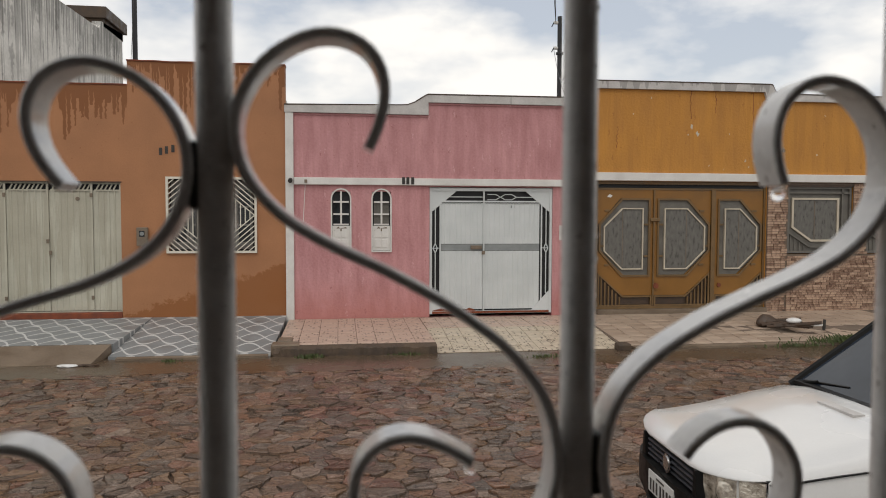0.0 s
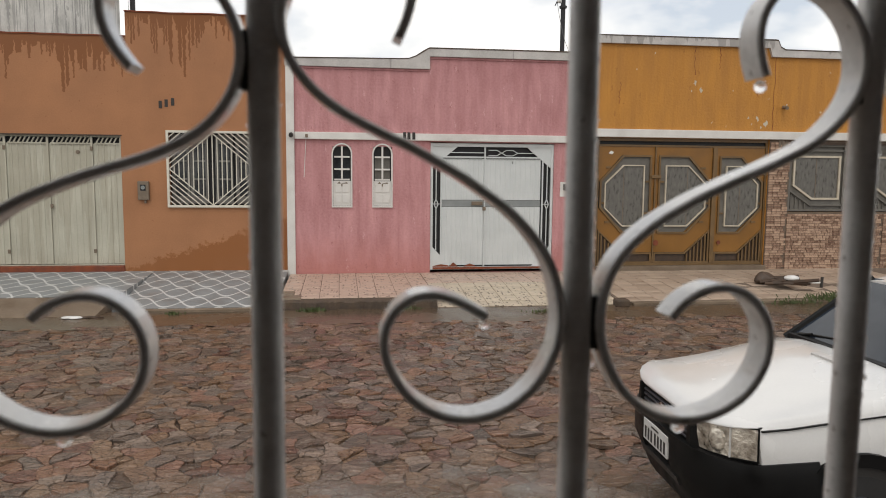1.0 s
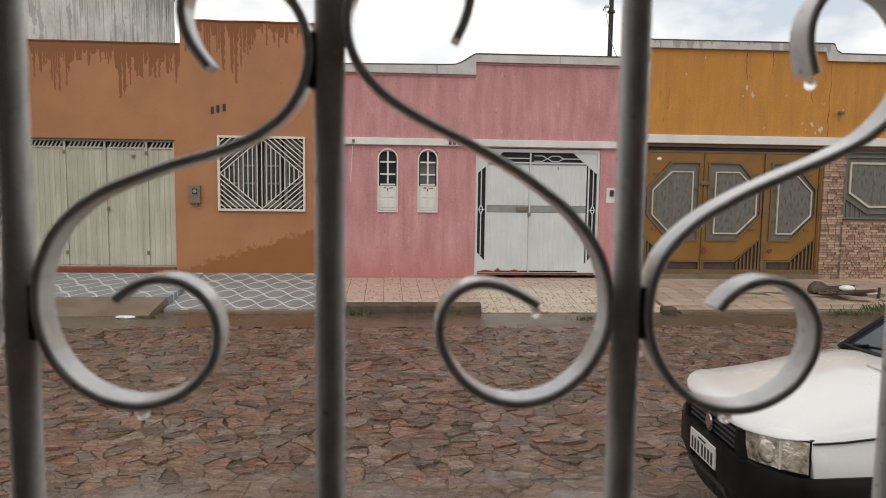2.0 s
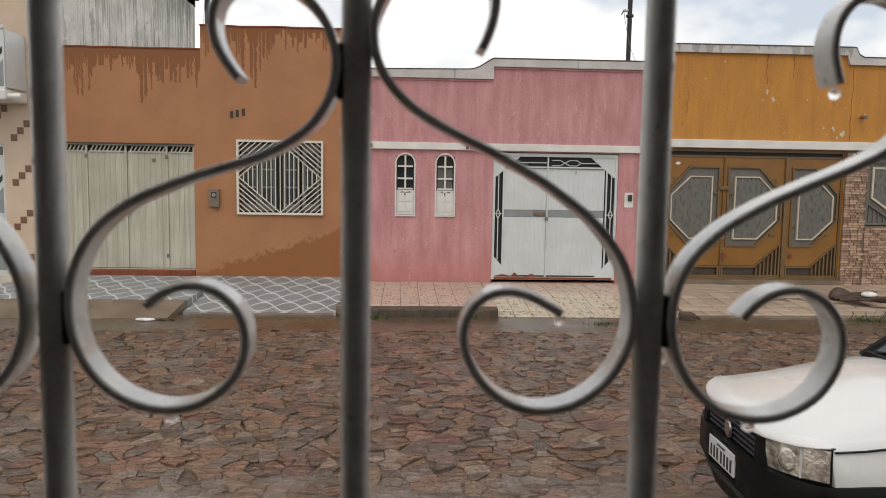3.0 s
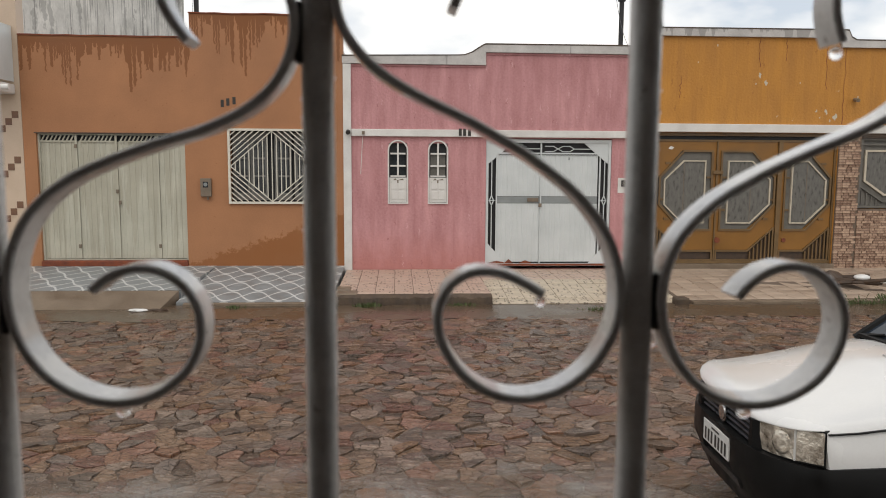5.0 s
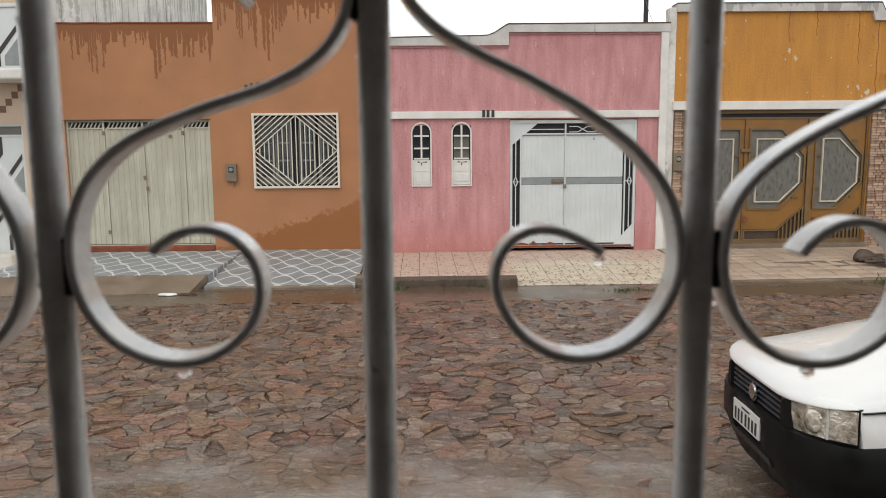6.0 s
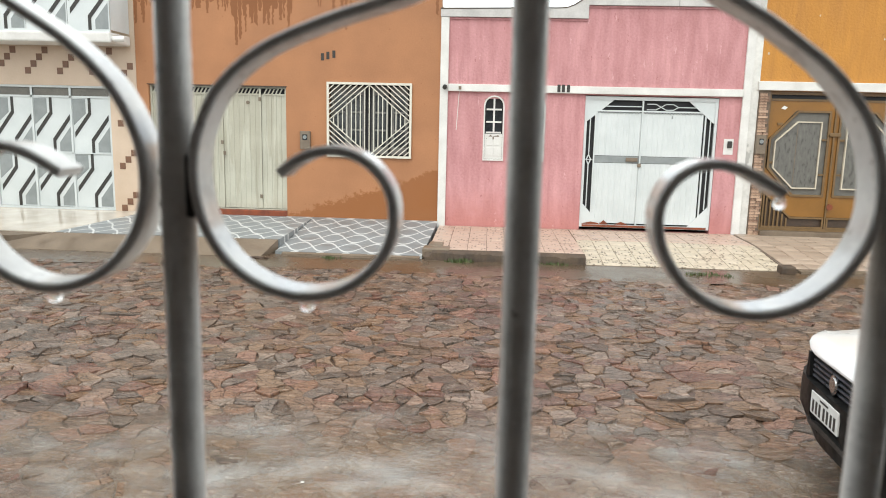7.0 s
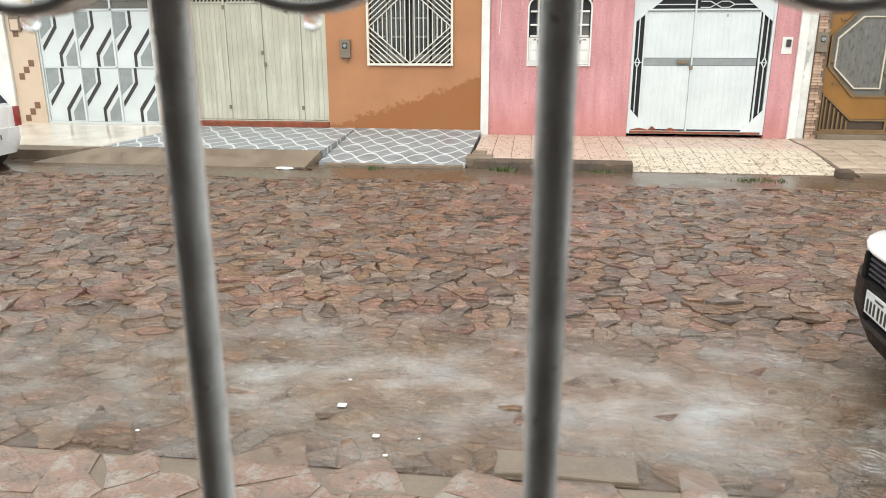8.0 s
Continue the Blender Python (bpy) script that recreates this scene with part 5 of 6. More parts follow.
def wire(p, q, sag, r=0.008):
    bm = blank()
    p, q = Vector(p), Vector(q)
    pts = [p.lerp(q, i / 14) - Vector((0, 0, sag * 4 * (i / 14) * (1 - i / 14))) for i in range(15)]
    for a, b in zip(pts, pts[1:]):
        rod(bm, a, b, r, 5)
    solo("overhead_wire", bm, WIRE, "thin black overhead service wire", "wire", p, "", "overhead wires")


wire((5.15, 17, 6.50), (3.4, 12.0, 8.6), 0.05)
wire((5.15, 17, 6.55), (2.9, 10.0, 9.6), 0.06)
wire((5.10, 17, 5.9), (4.45, 13.6, 4.1), 0.25, 0.006)
wire((-4.42, 17, 8.1), (-4.3, 15.5, 3.2), 0.0, 0.005)

# ---------- unseen porch, added round the camera to shade the grille ---
bm = block(blank(), -2.2, 2.2, -0.06, 0.08, ZR, 1.12)
block(bm, -2.2, -1.3, -0.06, 0.08, 1.12, 2.9)
block(bm, 1.3, 2.2, -0.06, 0.08, 1.12, 2.9)
solo("wall_front", bm, PORCH, "unseen plastered parapet added below the grille", "wall", (0, 0, ZR), "structure")
bm = block(blank(), -2.2, 2.2, -2.4, -2.25, ZR, 2.9)
solo("wall_back", bm, PORCH, "unseen plastered porch wall added behind the camera", "wall", (0, -2.3, ZR), "structure")
for x, n in ((-2.2, "wall_side_a"), (2.05, "wall_side_b")):
    solo(n, block(blank(), x, x + 0.15, -2.25, -0.06, ZR, 2.9), PORCH, "unseen plastered porch side wall, added", "wall", (x, -1.2, ZR), "structure")
solo("porch_floor", block(blank(), -2.05, 2.05, -2.25, -0.06, ZR, 0.35), CONCRETE, "unseen cement porch floor, added", "floor", (0, -1.2, 0.35), "structure")
# unseen slab; its front edge limits the sky light on the bars
solo("ceiling", block(blank(), -2.2, 2.2, -2.4, -0.24, 2.9, 3.05), PORCH, "unseen ceiling slab added to shade the grille", "ceiling", (0, -1.2, 2.9), "structure")

# ---------- the wrought-iron grille ----------
grille = thing("window_grille", (0, 0, 1.12), "silver-painted wrought iron grille with S-scrolls, wet with rain", "grille")
PITCH, FIRST, BAR = 0.15, -0.1825, 0.0074
# hand-bent S-scrolls: curvature from the lower to the upper tip, then length, start and first direction
BENDS = {
    "even": ((-30.2, -41.2, -28.6, -23.3, -22.3, -15.1, -19.8, -6.7, 1.3, 20.3, 25.9, 24.1, 53.8, 10.5), 0.5156, 0.0483, 1.8349, 0.8324),
    "odd": ((-2.5, -53.9, -22.3, -25.7, -21.3, -17.6, -14.5, -3.5, -3.3, 12.8, 30.3, 20.2, 53.3, 8.4), 0.519, 0.0467, 1.8326, 0.5647),
    "wide": ((-28.0, -40.1, -28.0, -21.8, -23.4, -15.5, -21.4, -5.4, -1.9, 11.5, 26.4, 25.4, 48.4, 12.2), 0.5247, 0.0465, 1.8306, 0.9945),
}
BAR_SHIFT = {0: 0.0015, 3: -0.0015}


def scroll_path(curve, length, x, z, turn, steps=8):
    """An S-scroll between two bars, bent by its curvature from its lower tip to its upper tip."""
    k = len(curve) * steps
    ks = np.interp(np.linspace(0, len(curve) - 1, k), range(len(curve)), curve)
    ds, out = length / k, []
    for c in ks:
        out.append((x, z, turn))
        turn += c * ds
        x, z = x + math.cos(turn - c * ds / 2) * ds, z + math.sin(turn - c * ds / 2) * ds
    out.append((x, z, turn))
    return out


def strap(bm, pts, side, x0):
    half, c = 0.0022, 0.0009
    y0, y1 = -0.0075, 0.0105
    sect = [(-half, y0 + c), (-half + c, y0), (half - c, y0), (half, y0 + c), (half, y1 - c), (half - c, y1), (-half + c, y1), (-half, y1 - c)]
    rows = []
    for i, (x, z, a) in enumerate(pts):
        nx, nz = -math.sin(a), math.cos(a)
        wob = 0.0003 * noise.noise((x * 60, z * 60, x0 * 10))
        rows.append([bm.verts.new((x0 + side * (x + nx * (o + wob)), y, z + nz * (o + wob))) for o, y in sect])
    for r, s in zip(rows, rows[1:]):
        for i in range(8):
            bm.faces.new((r[i], r[(i + 1) % 8], s[(i + 1) % 8], s[i]))
    bm.faces.new(rows[0]), bm.faces.new(rows[-1][::-1])
    return bm


def bead(bm, x, y, z, r, tall=1.0, flat=1.0, sub=1):
    bmesh.ops.create_icosphere(bm, subdivisions=sub, radius=r, matrix=Matrix.Translation((x, y, z)) @ Matrix.Diagonal((1, flat, tall, 1)))


SCROLLS = {name: scroll_path(*bend) for name, bend in BENDS.items()}
for k in range(-4, 8):
    x = FIRST + PITCH * k + BAR_SHIFT.get(k, 0.0)
    bar = part("bar", rod(blank(), (x, 0.001, 1.12), (x, 0.001, 2.75), BAR, 28), STEEL, grille, smooth=True)
    if -2 <= k <= 4:
        bm = blank()
        rnd = random.Random(40 + k)
        for _ in range(240):
            z = rnd.uniform(1.45, 2.12)
            r = rnd.choice((0.0004, 0.0005, 0.0006, 0.0007, 0.0009, 0.0012, 0.0015))
            a = rnd.uniform(-0.8, 0.8) if r > 0.0008 else rnd.uniform(-2.0, 2.0)
            bead(bm, x + math.sin(a) * (BAR + r * 0.2), 0.001 - math.cos(a) * (BAR + r * 0.2), z, r, rnd.uniform(1.0, 1.5), 0.8)
        part("raindrop_film", bm, FILM_DROP, bar, "clear raindrops on the bar", True, "stuff")
for k in range(-4, 7):
    x, side = FIRST + PITCH * k, 1
    if k % 2:
        x, side = x + PITCH, -1
    s = part("scroll", strap(blank(), SCROLLS["odd" if side < 0 else "wide" if k in (2, 6) else "even"], side, x), STEEL, grille, smooth=True)
    if side > 0:
        for u0, u1, z0 in ((0.1406, 0.1438, 1.937), (0.0055, 0.0105, 1.815)):
            part("weld", block(blank(), x + u0, x + u1, -0.004, 0.007, z0, z0 + 0.027, 0.001), WELD, s, "dark weld to the bar")
    way = SCROLLS["odd" if side < 0 else "wide" if k in (2, 6) else "even"]
    low = min(way[:60], key=lambda p: p[1])
    hang = [(low[0], low[1], 0.0034)] if side > 0 or k == -1 else [(way[0][0], way[0][1], 0.0026)]
    if k in (2, 6):
        hang += [(way[-1][0], way[-1][1], 0.0030), (0.0075, 1.812, 0.0020)]
    for dx, dz, r in hang:
        bm = blank()
        bead(bm, x + side * dx, -0.001, dz - 0.0022 - 0.7 * r, r, 1.1, 1.0, 3)
        part("hanging_drop", bm, DROP, s, "clear hanging water drop", True)
for z in (1.14, 2.73):
    part("rail", block(blank(), -1.3, 1.3, -0.004, 0.006, z - 0.015, z + 0.015, 0.001), STEEL, grille)
grille.rotation_euler = (0, 0, radians(-0.52))


# ---------- cars ----------
def loft(bm, rows):
    rows = [[bm.verts.new(p) for p in r] for r in rows]
    for r, s in zip(rows, rows[1:]):
        for i in range(len(r)):
            j = (i + 1) % len(r)
            bm.faces.new((r[i], r[j], s[j], s[i]))
    bm.faces.new(rows[0]), bm.faces.new(rows[-1][::-1])
    return bm


def section(u, z0, zs, zc, w):
    d = zs - z0
    half = [(0.0, z0), (0.86 * w, z0), (0.97 * w, z0 + min(0.06, 0.2 * d)), (w, z0 + 0.45 * (zs - z0)), (w, z0 + 0.62 * (zs - z0)), (0.985 * w, zs - min(0.045, 0.2 * d)), (0.955 * w, zs - min(0.012, 0.05 * d)), (0.90 * w, zs + 0.004), (0.62 * w, zs + 0.75 * (zc - zs)), (0.3 * w, zc - 0.003), (0.0, zc)]
    return [(u, v, z) for v, z in half] + [(u, -v, z) for v, z in half[-2:0:-1]]


def hatchback(label):
    car = thing("hatchback_car", (0, 0, 0), label, "car", "parked cars")
    body = part("body", loft(blank(), [section(*s) for s in (
        (-0.016, 0.744, 0.752, 0.758, 0.34), (-0.002, 0.746, 0.764, 0.775, 0.45), (0.030, 0.755, 0.780, 0.797, 0.565), (0.075, 0.764, 0.792, 0.812, 0.655), (0.135, 0.778, 0.802, 0.828, 0.722), (0.185, 0.790, 0.808, 0.838, 0.752), (0.215, 0.42, 0.812, 0.844, 0.762), (0.32, 0.30, 0.825, 0.865, 0.765), (0.5, 0.27, 0.852, 0.900, 0.770),
        (0.8, 0.25, 0.918, 0.972, 0.776), (1.06, 0.24, 0.962, 1.015, 0.777), (1.16, 0.24, 0.960, 1.005, 0.777), (1.26, 0.24, 0.93, 0.955, 0.777), (2.0, 0.24, 0.91, 0.93, 0.777), (3.2, 0.24, 0.92, 0.94, 0.772), (3.55, 0.27, 0.92, 0.95, 0.745), (3.64, 0.30, 0.91, 0.94, 0.70), (3.67, 0.36, 0.88, 0.90, 0.66))]), CAR_WHITE, car, smooth=True)
    # bonnet shut line and vent at the cowl
    for s in (1, -1):
        part("hood_gap", loft(blank(), [[(u, s * (w - 0.012), z), (u, s * (w + 0.0025), z), (u, s * (w + 0.0025), z + 0.006), (u, s * (w - 0.012), z + 0.006)] for u, w, z in ((0.205, 0.758, 0.778), (0.35, 0.764, 0.790), (0.5, 0.768, 0.812), (0.8, 0.774, 0.850), (1.12, 0.775, 0.888))]), CAR_BLACK, body)
    part("cowl_vent", block(blank(), 0.92, 0.99, -0.30, 0.05, 0.985, 1.0045, 0.002), GREY_TRIM, body, "grey cowl air vent")
    # front and rear bumpers of black plastic
    for name, us in (("front_bumper", ((-0.056, 0.22), (-0.046, 0.36), (-0.024, 0.48), (0.018, 0.59), (0.075, 0.68), (0.15, 0.766), (0.22, 0.796), (0.46, 0.803), (0.50, 0.798))), ("rear_bumper", ((3.45, 0.785), (3.56, 0.775), (3.66, 0.70), (3.72, 0.60), (3.735, 0.50)))):
        rows = []
        for u, w in us:
            rise = 0.06 * min(0.5, max(0, u)) if u < 1 else 0.0
            half = [(0, 0.22), (0.90 * w, 0.22), (0.95 * w, 0.29), (w, 0.42), (w, 0.545 + rise), (0.985 * w, 0.583 + rise), (0.975 * w, 0.600 + rise), (0, 0.600 + rise)]
            lean = 0.40 if name == "front_bumper" else -0.2
            rows.append([(u + lean * max(0, 0.42 - z), v, z) for v, z in half] + [(u + lean * max(0, 0.42 - z), -v, z) for v, z in half[-2:0:-1]])
        part(name, loft(blank(), rows), CAR_BLACK if name == "front_bumper" else CAR_WHITE, car, smooth=True)
    part("intake", loft(blank(), [[(0.40 * (0.42 - z) - 0.062, v, z), (0.40 * (0.42 - z) - 0.030, v, z)] + [(0.40 * (0.42 - t) - a, v, t) for a, t in ((0.030, z - 0.05), (0.062, z - 0.05))] for v, z in ((-0.30, 0.375), (-0.1, 0.385), (0.1, 0.385), (0.30, 0.375))]), WELD, car, "dark lower air intake")
    # front grille with slats and a plain ring
    grl = part("front_grille", block(blank(), 0.002, 0.06, -0.42, 0.42, 0.585, 0.750, 0.012), CAR_BLACK, car)
    for z in (0.612, 0.643, 0.674, 0.705):
        part("slat", block(blank(), -0.012, 0.004, -0.35, 0.35, z, z + 0.013, 0.004), SLAT, grl)
    for s in (1, -1):
        part("grille_cheek", loft(blank(), [[(u, s * a, 0.60), (u, s * b, 0.60), (u, s * (b - 0.02), 0.748), (u, s * (a + 0.02), 0.748)] for u, a, b in ((-0.022, 0.365, 0.425), (0.04, 0.355, 0.470))]), CAR_BLACK, grl)
    bm = blank()
    m = Matrix.Translation((-0.018, 0.0, 0.662)) @ pose(0, 0, 0, 0, 90, 0)
    bmesh.ops.create_cone(bm, cap_ends=True, segments=28, radius1=0.056, radius2=0.050, depth=0.016, matrix=m)
    badge = part("badge_ring", bm, CHROME, grl, "chrome ring")
    bm = blank()
    bmesh.ops.create_cone(bm, cap_ends=True, segments=24, radius1=0.042, radius2=0.042, depth=0.006, matrix=Matrix.Translation((-0.0285, 0.0, 0.662)) @ pose(0, 0, 0, 0, 90, 0))
    part("badge_disc", bm, CHROME, grl)
    for s in (1, -1):
        outline = [(0.010, 0.425, 0.600, 0.757), (0.040, 0.535, 0.606, 0.768), (0.095, 0.645, 0.614, 0.780), (0.190, 0.752, 0.624, 0.794)]
        hl = part("headlight", loft(blank(), [[(u, s * v, lo), (u - 0.004, s * v, (lo + hi) / 2), (u, s * v, hi), (u + 0.06, s * (v - 0.05), hi), (u + 0.06, s * (v - 0.05), lo)] for u, v, lo, hi in outline]), LAMP, car, "clear headlight with bright reflector", smooth=False)
        for (u, v), (nu, nv), r in zip(((0.062, 0.575), (0.150, 0.680)), ((-0.88, 0.46), (-0.70, 0.71)), (0.056, 0.044)):
            bm = blank()
            bmesh.ops.create_uvsphere(bm, u_segments=14, v_segments=8, radius=r, matrix=Matrix.Translation((u + 0.004 * nu, s * (v + 0.004 * nv), 0.688)) @ Matrix.Rotation(math.atan2(s * nv, nu), 4, "Z") @ Matrix.Diagonal((0.30, 1.0, 1.15, 1)))
            part("reflector", bm, LAMP, hl, "", True)
        for at, name in ((2, "lower_rim"), (3, "upper_rim")):
            part(name, loft(blank(), [[(o[0] - 0.004, s * (o[1] + 0.004), o[at] - 0.004), (o[0] - 0.004, s * (o[1] + 0.004), o[at] + 0.003), (o[0] + 0.03, s * (o[1] - 0.02), o[at] + 0.003), (o[0] + 0.03, s * (o[1] - 0.02), o[at] - 0.004)] for o in outline]), CAR_BLACK, hl)
        part("outer_rim", rod(blank(), (0.192, s * 0.754, 0.618), (0.192, s * 0.754, 0.796), 0.005, 8), CAR_BLACK, hl)
        part("divider", rod(blank(), (0.095, s * 0.648, 0.616), (0.095, s * 0.648, 0.776), 0.006, 8), PLATE, hl)
        part("tail_light", block(blank(), 3.60, 3.69, *sorted((s * 0.60, s * 0.745)), 0.60, 0.90, 0.02), RED_LENS, car, "red tail light")
        part("side_cladding", block(blank(), 1.12, 2.75, *sorted((s * 0.770, s * 0.792)), 0.24, 0.42, 0.01), CAR_BLACK, car)
        mir = part("wing_mirror", block(blank(), 1.46, 1.58, *sorted((s * 0.70, s * 0.92)), 0.98, 1.10, 0.03), CAR_BLACK, car)
    for u, name in ((-0.062, "number_plate"), (3.738, "number_plate")):
        pl = part(name, block(blank(), u, u + 0.012, -0.20, 0.20, 0.438, 0.568, 0.003), PLATE, car)
        front = u < 0
        for i in range(7):
            v = 0.155 - 0.050 * i - (0.012 if i > 2 else 0)
            if front:
                part("bar", block(blank(), u - 0.002, u - 0.0003, v - 0.012, v + 0.014, 0.452, 0.525), INK, pl)
            else:
                part("bar", block(blank(), u + 0.0123, u + 0.014, v - 0.012, v + 0.014, 0.452, 0.525), INK, pl)
        if front:
            part("bar", block(blank(), u - 0.002, u - 0.0003, -0.06, 0.06, 0.542, 0.553), INK, pl)
    # wheels and arches
    for u in (0.72, 3.06):
        for s in (1, -1):
            bm = blank()
            arch_o = [(u + 0.385 * math.cos(a), 0.28 + 0.395 * math.sin(a)) for a in np.linspace(-0.15, math.pi + 0.15, 22)]
            arch_i = [(u + 0.32 * math.cos(a), 0.28 + 0.325 * math.sin(a)) for a in np.linspace(-0.15, math.pi + 0.15, 22)]
            y0, y1 = sorted((s * 0.76, s * 0.800))
            lo = [[bm.verts.new((px, y, pz)) for px, pz in pts] for pts in (arch_o, arch_i) for y in (y0, y1)]
            for i in range(21):
                for r1, r2 in ((0, 1), (1, 3), (3, 2), (2, 0)):
                    bm.faces.new((lo[r1][i], lo[r1][i + 1], lo[r2][i + 1], lo[r2][i]))
            part("wheel_arch", bm, CAR_BLACK, car)
            part("arch_liner", rod(blank(), (u, s * 0.60, 0.28), (u, s * 0.781, 0.28), 0.322, 28), WELD, car)
            wheel = part("wheel", rod(blank(), (u, s * 0.64, 0.28), (u, s * 0.785, 0.28), 0.275, 32), RUBBER, car, "black tyre")
            part("rim", rod(blank(), (u, s * 0.70, 0.28), (u, s * 0.789, 0.28), 0.17, 24), SLAT, wheel, "grey steel rim")
    # glasshouse
    B = {"f": (0.98, 0.70, 0.915), "b": (3.56, 0.66, 0.93)}
    T = {"f": (1.68, 0.575, 1.405), "b": (3.25, 0.56, 1.40)}
    roof = [[(u, w * q, z + h * (1 - q * q)) for q in (-1, -0.8, -0.4, 0, 0.4, 0.8, 1)] + [(u, 0.97 * w, z - 0.04), (u, -0.97 * w, z - 0.04)] for u, w, z, h in ((1.62, 0.57, 1.385, 0.025), (1.75, 0.585, 1.415, 0.03), (2.4, 0.59, 1.435, 0.03), (3.0, 0.58, 1.425, 0.03), (3.30, 0.56, 1.395, 0.025))]
    part("roof", loft(blank(), roof), CAR_WHITE, car, smooth=True)

    def pane(name, quad, material, inset=0.012):
        bm = blank()
        q = [Vector(p) for p in quad]
        nrm = (q[1] - q[0]).cross(q[2] - q[0]).normalized() * inset
        f = [bm.verts.new(p) for p in q] + [bm.verts.new(p - nrm) for p in q]
        bm.faces.new(f[:4]), bm.faces.new(f[:3:-1])
        for i in range(4):
            j = (i + 1) % 4
            bm.faces.new((f[j], f[i], f[4 + i], f[4 + j]))
        return part(name, bm, material, car)

    sc = pane("windscreen", [(1.17, -0.68, 0.990), (1.17, 0.68, 0.990), (1.66, 0.555, 1.395), (1.66, -0.555, 1.395)], SCREEN)
    pane("rear_window", [(3.58, 0.62, 0.95), (3.58, -0.62, 0.95), (3.28, -0.53, 1.385), (3.28, 0.53, 1.385)], SCREEN)
    for s in (1, -1):
        pane("side_window", [(1.14, s * 0.735, 0.93), (3.40, s * 0.725, 0.94), (3.18, s * 0.575, 1.39), (1.74, s * 0.585, 1.39)], SCREEN)
        for p, q in (((1.13, s * 0.715, 0.960), (1.66, s * 0.58, 1.40)), ((2.28, s * 0.742, 0.93), (2.30, s * 0.59, 1.40)), ((3.56, s * 0.69, 0.93), (3.28, s * 0.565, 1.39))):
            # front pillars are black for their rubber and a painted dark reflection
            part("pillar", rod(blank(), p, q, 0.034, 8), CAR_BLACK if p[0] < 1.2 else CAR_WHITE, car)
        bm = rod(blank(), (1.17, s * 0.62, 1.012), (1.22, -0.02 + s * 0.22, 1.047), 0.008, 6)
        rod(bm, (1.14, s * 0.60, 1.004), (1.18, s * 0.48, 1.030), 0.010, 6)
        part("wiper", bm, CAR_BLACK, sc)
    part("cowl_seal", block(blank(), 1.115, 1.175, -0.66, 0.66, 0.985, 1.010, 0.004), CAR_BLACK, car)
    return car


car = hatchback("white hatchback with black bumper parked on the wet road")
car.matrix_basis = pose(1.931, 3.694, -0.190, -1.76, 0, -4.15)
other = copy_thing(car, pose(-11.55, 9.55, ZR + 0.005, 0, 0, 0))
tagged(other, "white hatchback parked beside the far kerb")

# ---------- litter, weeds, rubbish ----------
def scrap(label, x, y, z, sx, sy, seed, material=LITTER, name="litter"):
    r = random.Random(seed)
    bm = blank()
    bmesh.ops.create_icosphere(bm, subdivisions=2, radius=1)
    for v in bm.verts:
        w = 1 + 0.45 * noise.noise(v.co * 2.2 + Vector((seed, 0, 0)))
        v.co = Vector((x + v.co.x * sx * w, y + v.co.y * sy * w, z + max(-0.2, v.co.z) * 0.25 * (sx + sy) / 2 * w))
    solo(name, bm, material, label, "litter", (x, y, z), "", "litter", True)


scrap("crumpled white plastic bag in the gutter", -3.72, 10.30, ZR + 0.012, 0.14, 0.07, 3)
scrap("dark twig debris beside the ramp", -3.45, 10.32, ZR + 0.008, 0.16, 0.03, 5, WOOD, "debris")
for i, (x, y, s) in enumerate(((-0.77, 2.95, 0.022), (-1.02, 3.24, 0.03), (-0.69, 2.78, 0.014), (-1.62, 2.93, 0.014), (-1.05, 3.55, 0.012), (-0.55, 2.95, 0.008), (-2.0, 2.86, 0.012))):
    bm = blank()
    s *= 0.8
    block(bm, x - s, x + s, y - s * 0.8, y + s * 0.8, ZR + 0.0135, ZR + 0.0135 + s * 0.3, s * 0.1)
    solo("paper_scrap", bm, LITTER, "small white scrap of paper on the wet road", "litter", (x, y, ZR), "", "litter")

pile = thing("rubbish_pile", (7.75, 11.5, -0.05), "pile of brown branches and a white basin on the pavement", "rubbish")
for i in range(9):
    r = random.Random(i)
    a = r.uniform(-0.5, 0.5)
    x, y = 7.66 + r.uniform(-0.14, 0.14), 11.45 + r.uniform(-0.3, 0.25)
    part("branch", rod(blank(), (x - 0.22 * math.cos(a), y + 0.3 * math.sin(a) + 0.15, -0.02 + r.uniform(0, 0.05)), (x + 0.22 * math.cos(a), y - 0.3 * math.sin(a) - 0.15, 0.0 + r.uniform(0, 0.14)), r.uniform(0.018, 0.035), 7), WOOD, pile)
bm = blank()
bead(bm, 7.52, 11.75, 0.03, 0.20, 0.6, 0.8, 3)
for v in bm.verts:
    v.co += 0.06 * noise.noise_vector(v.co * 5)
part("mound", bm, WOOD, pile, "dark brown heap")
bm = blank()
bead(bm, 7.78, 11.35, 0.09, 0.13, 0.4, 0.9, 3)
part("basin", bm, LITTER, pile, "white plastic basin", True)
part("basin_rim", block(blank(), 7.95, 8.13, 11.05, 11.16, 0.03, 0.07, 0.02), LITTER, pile, "white plastic piece")
part("stick", rod(blank(), (8.17, 11.1, -0.04), (8.18, 11.1, 0.14), 0.025, 8), INK, pile, "short black stick")


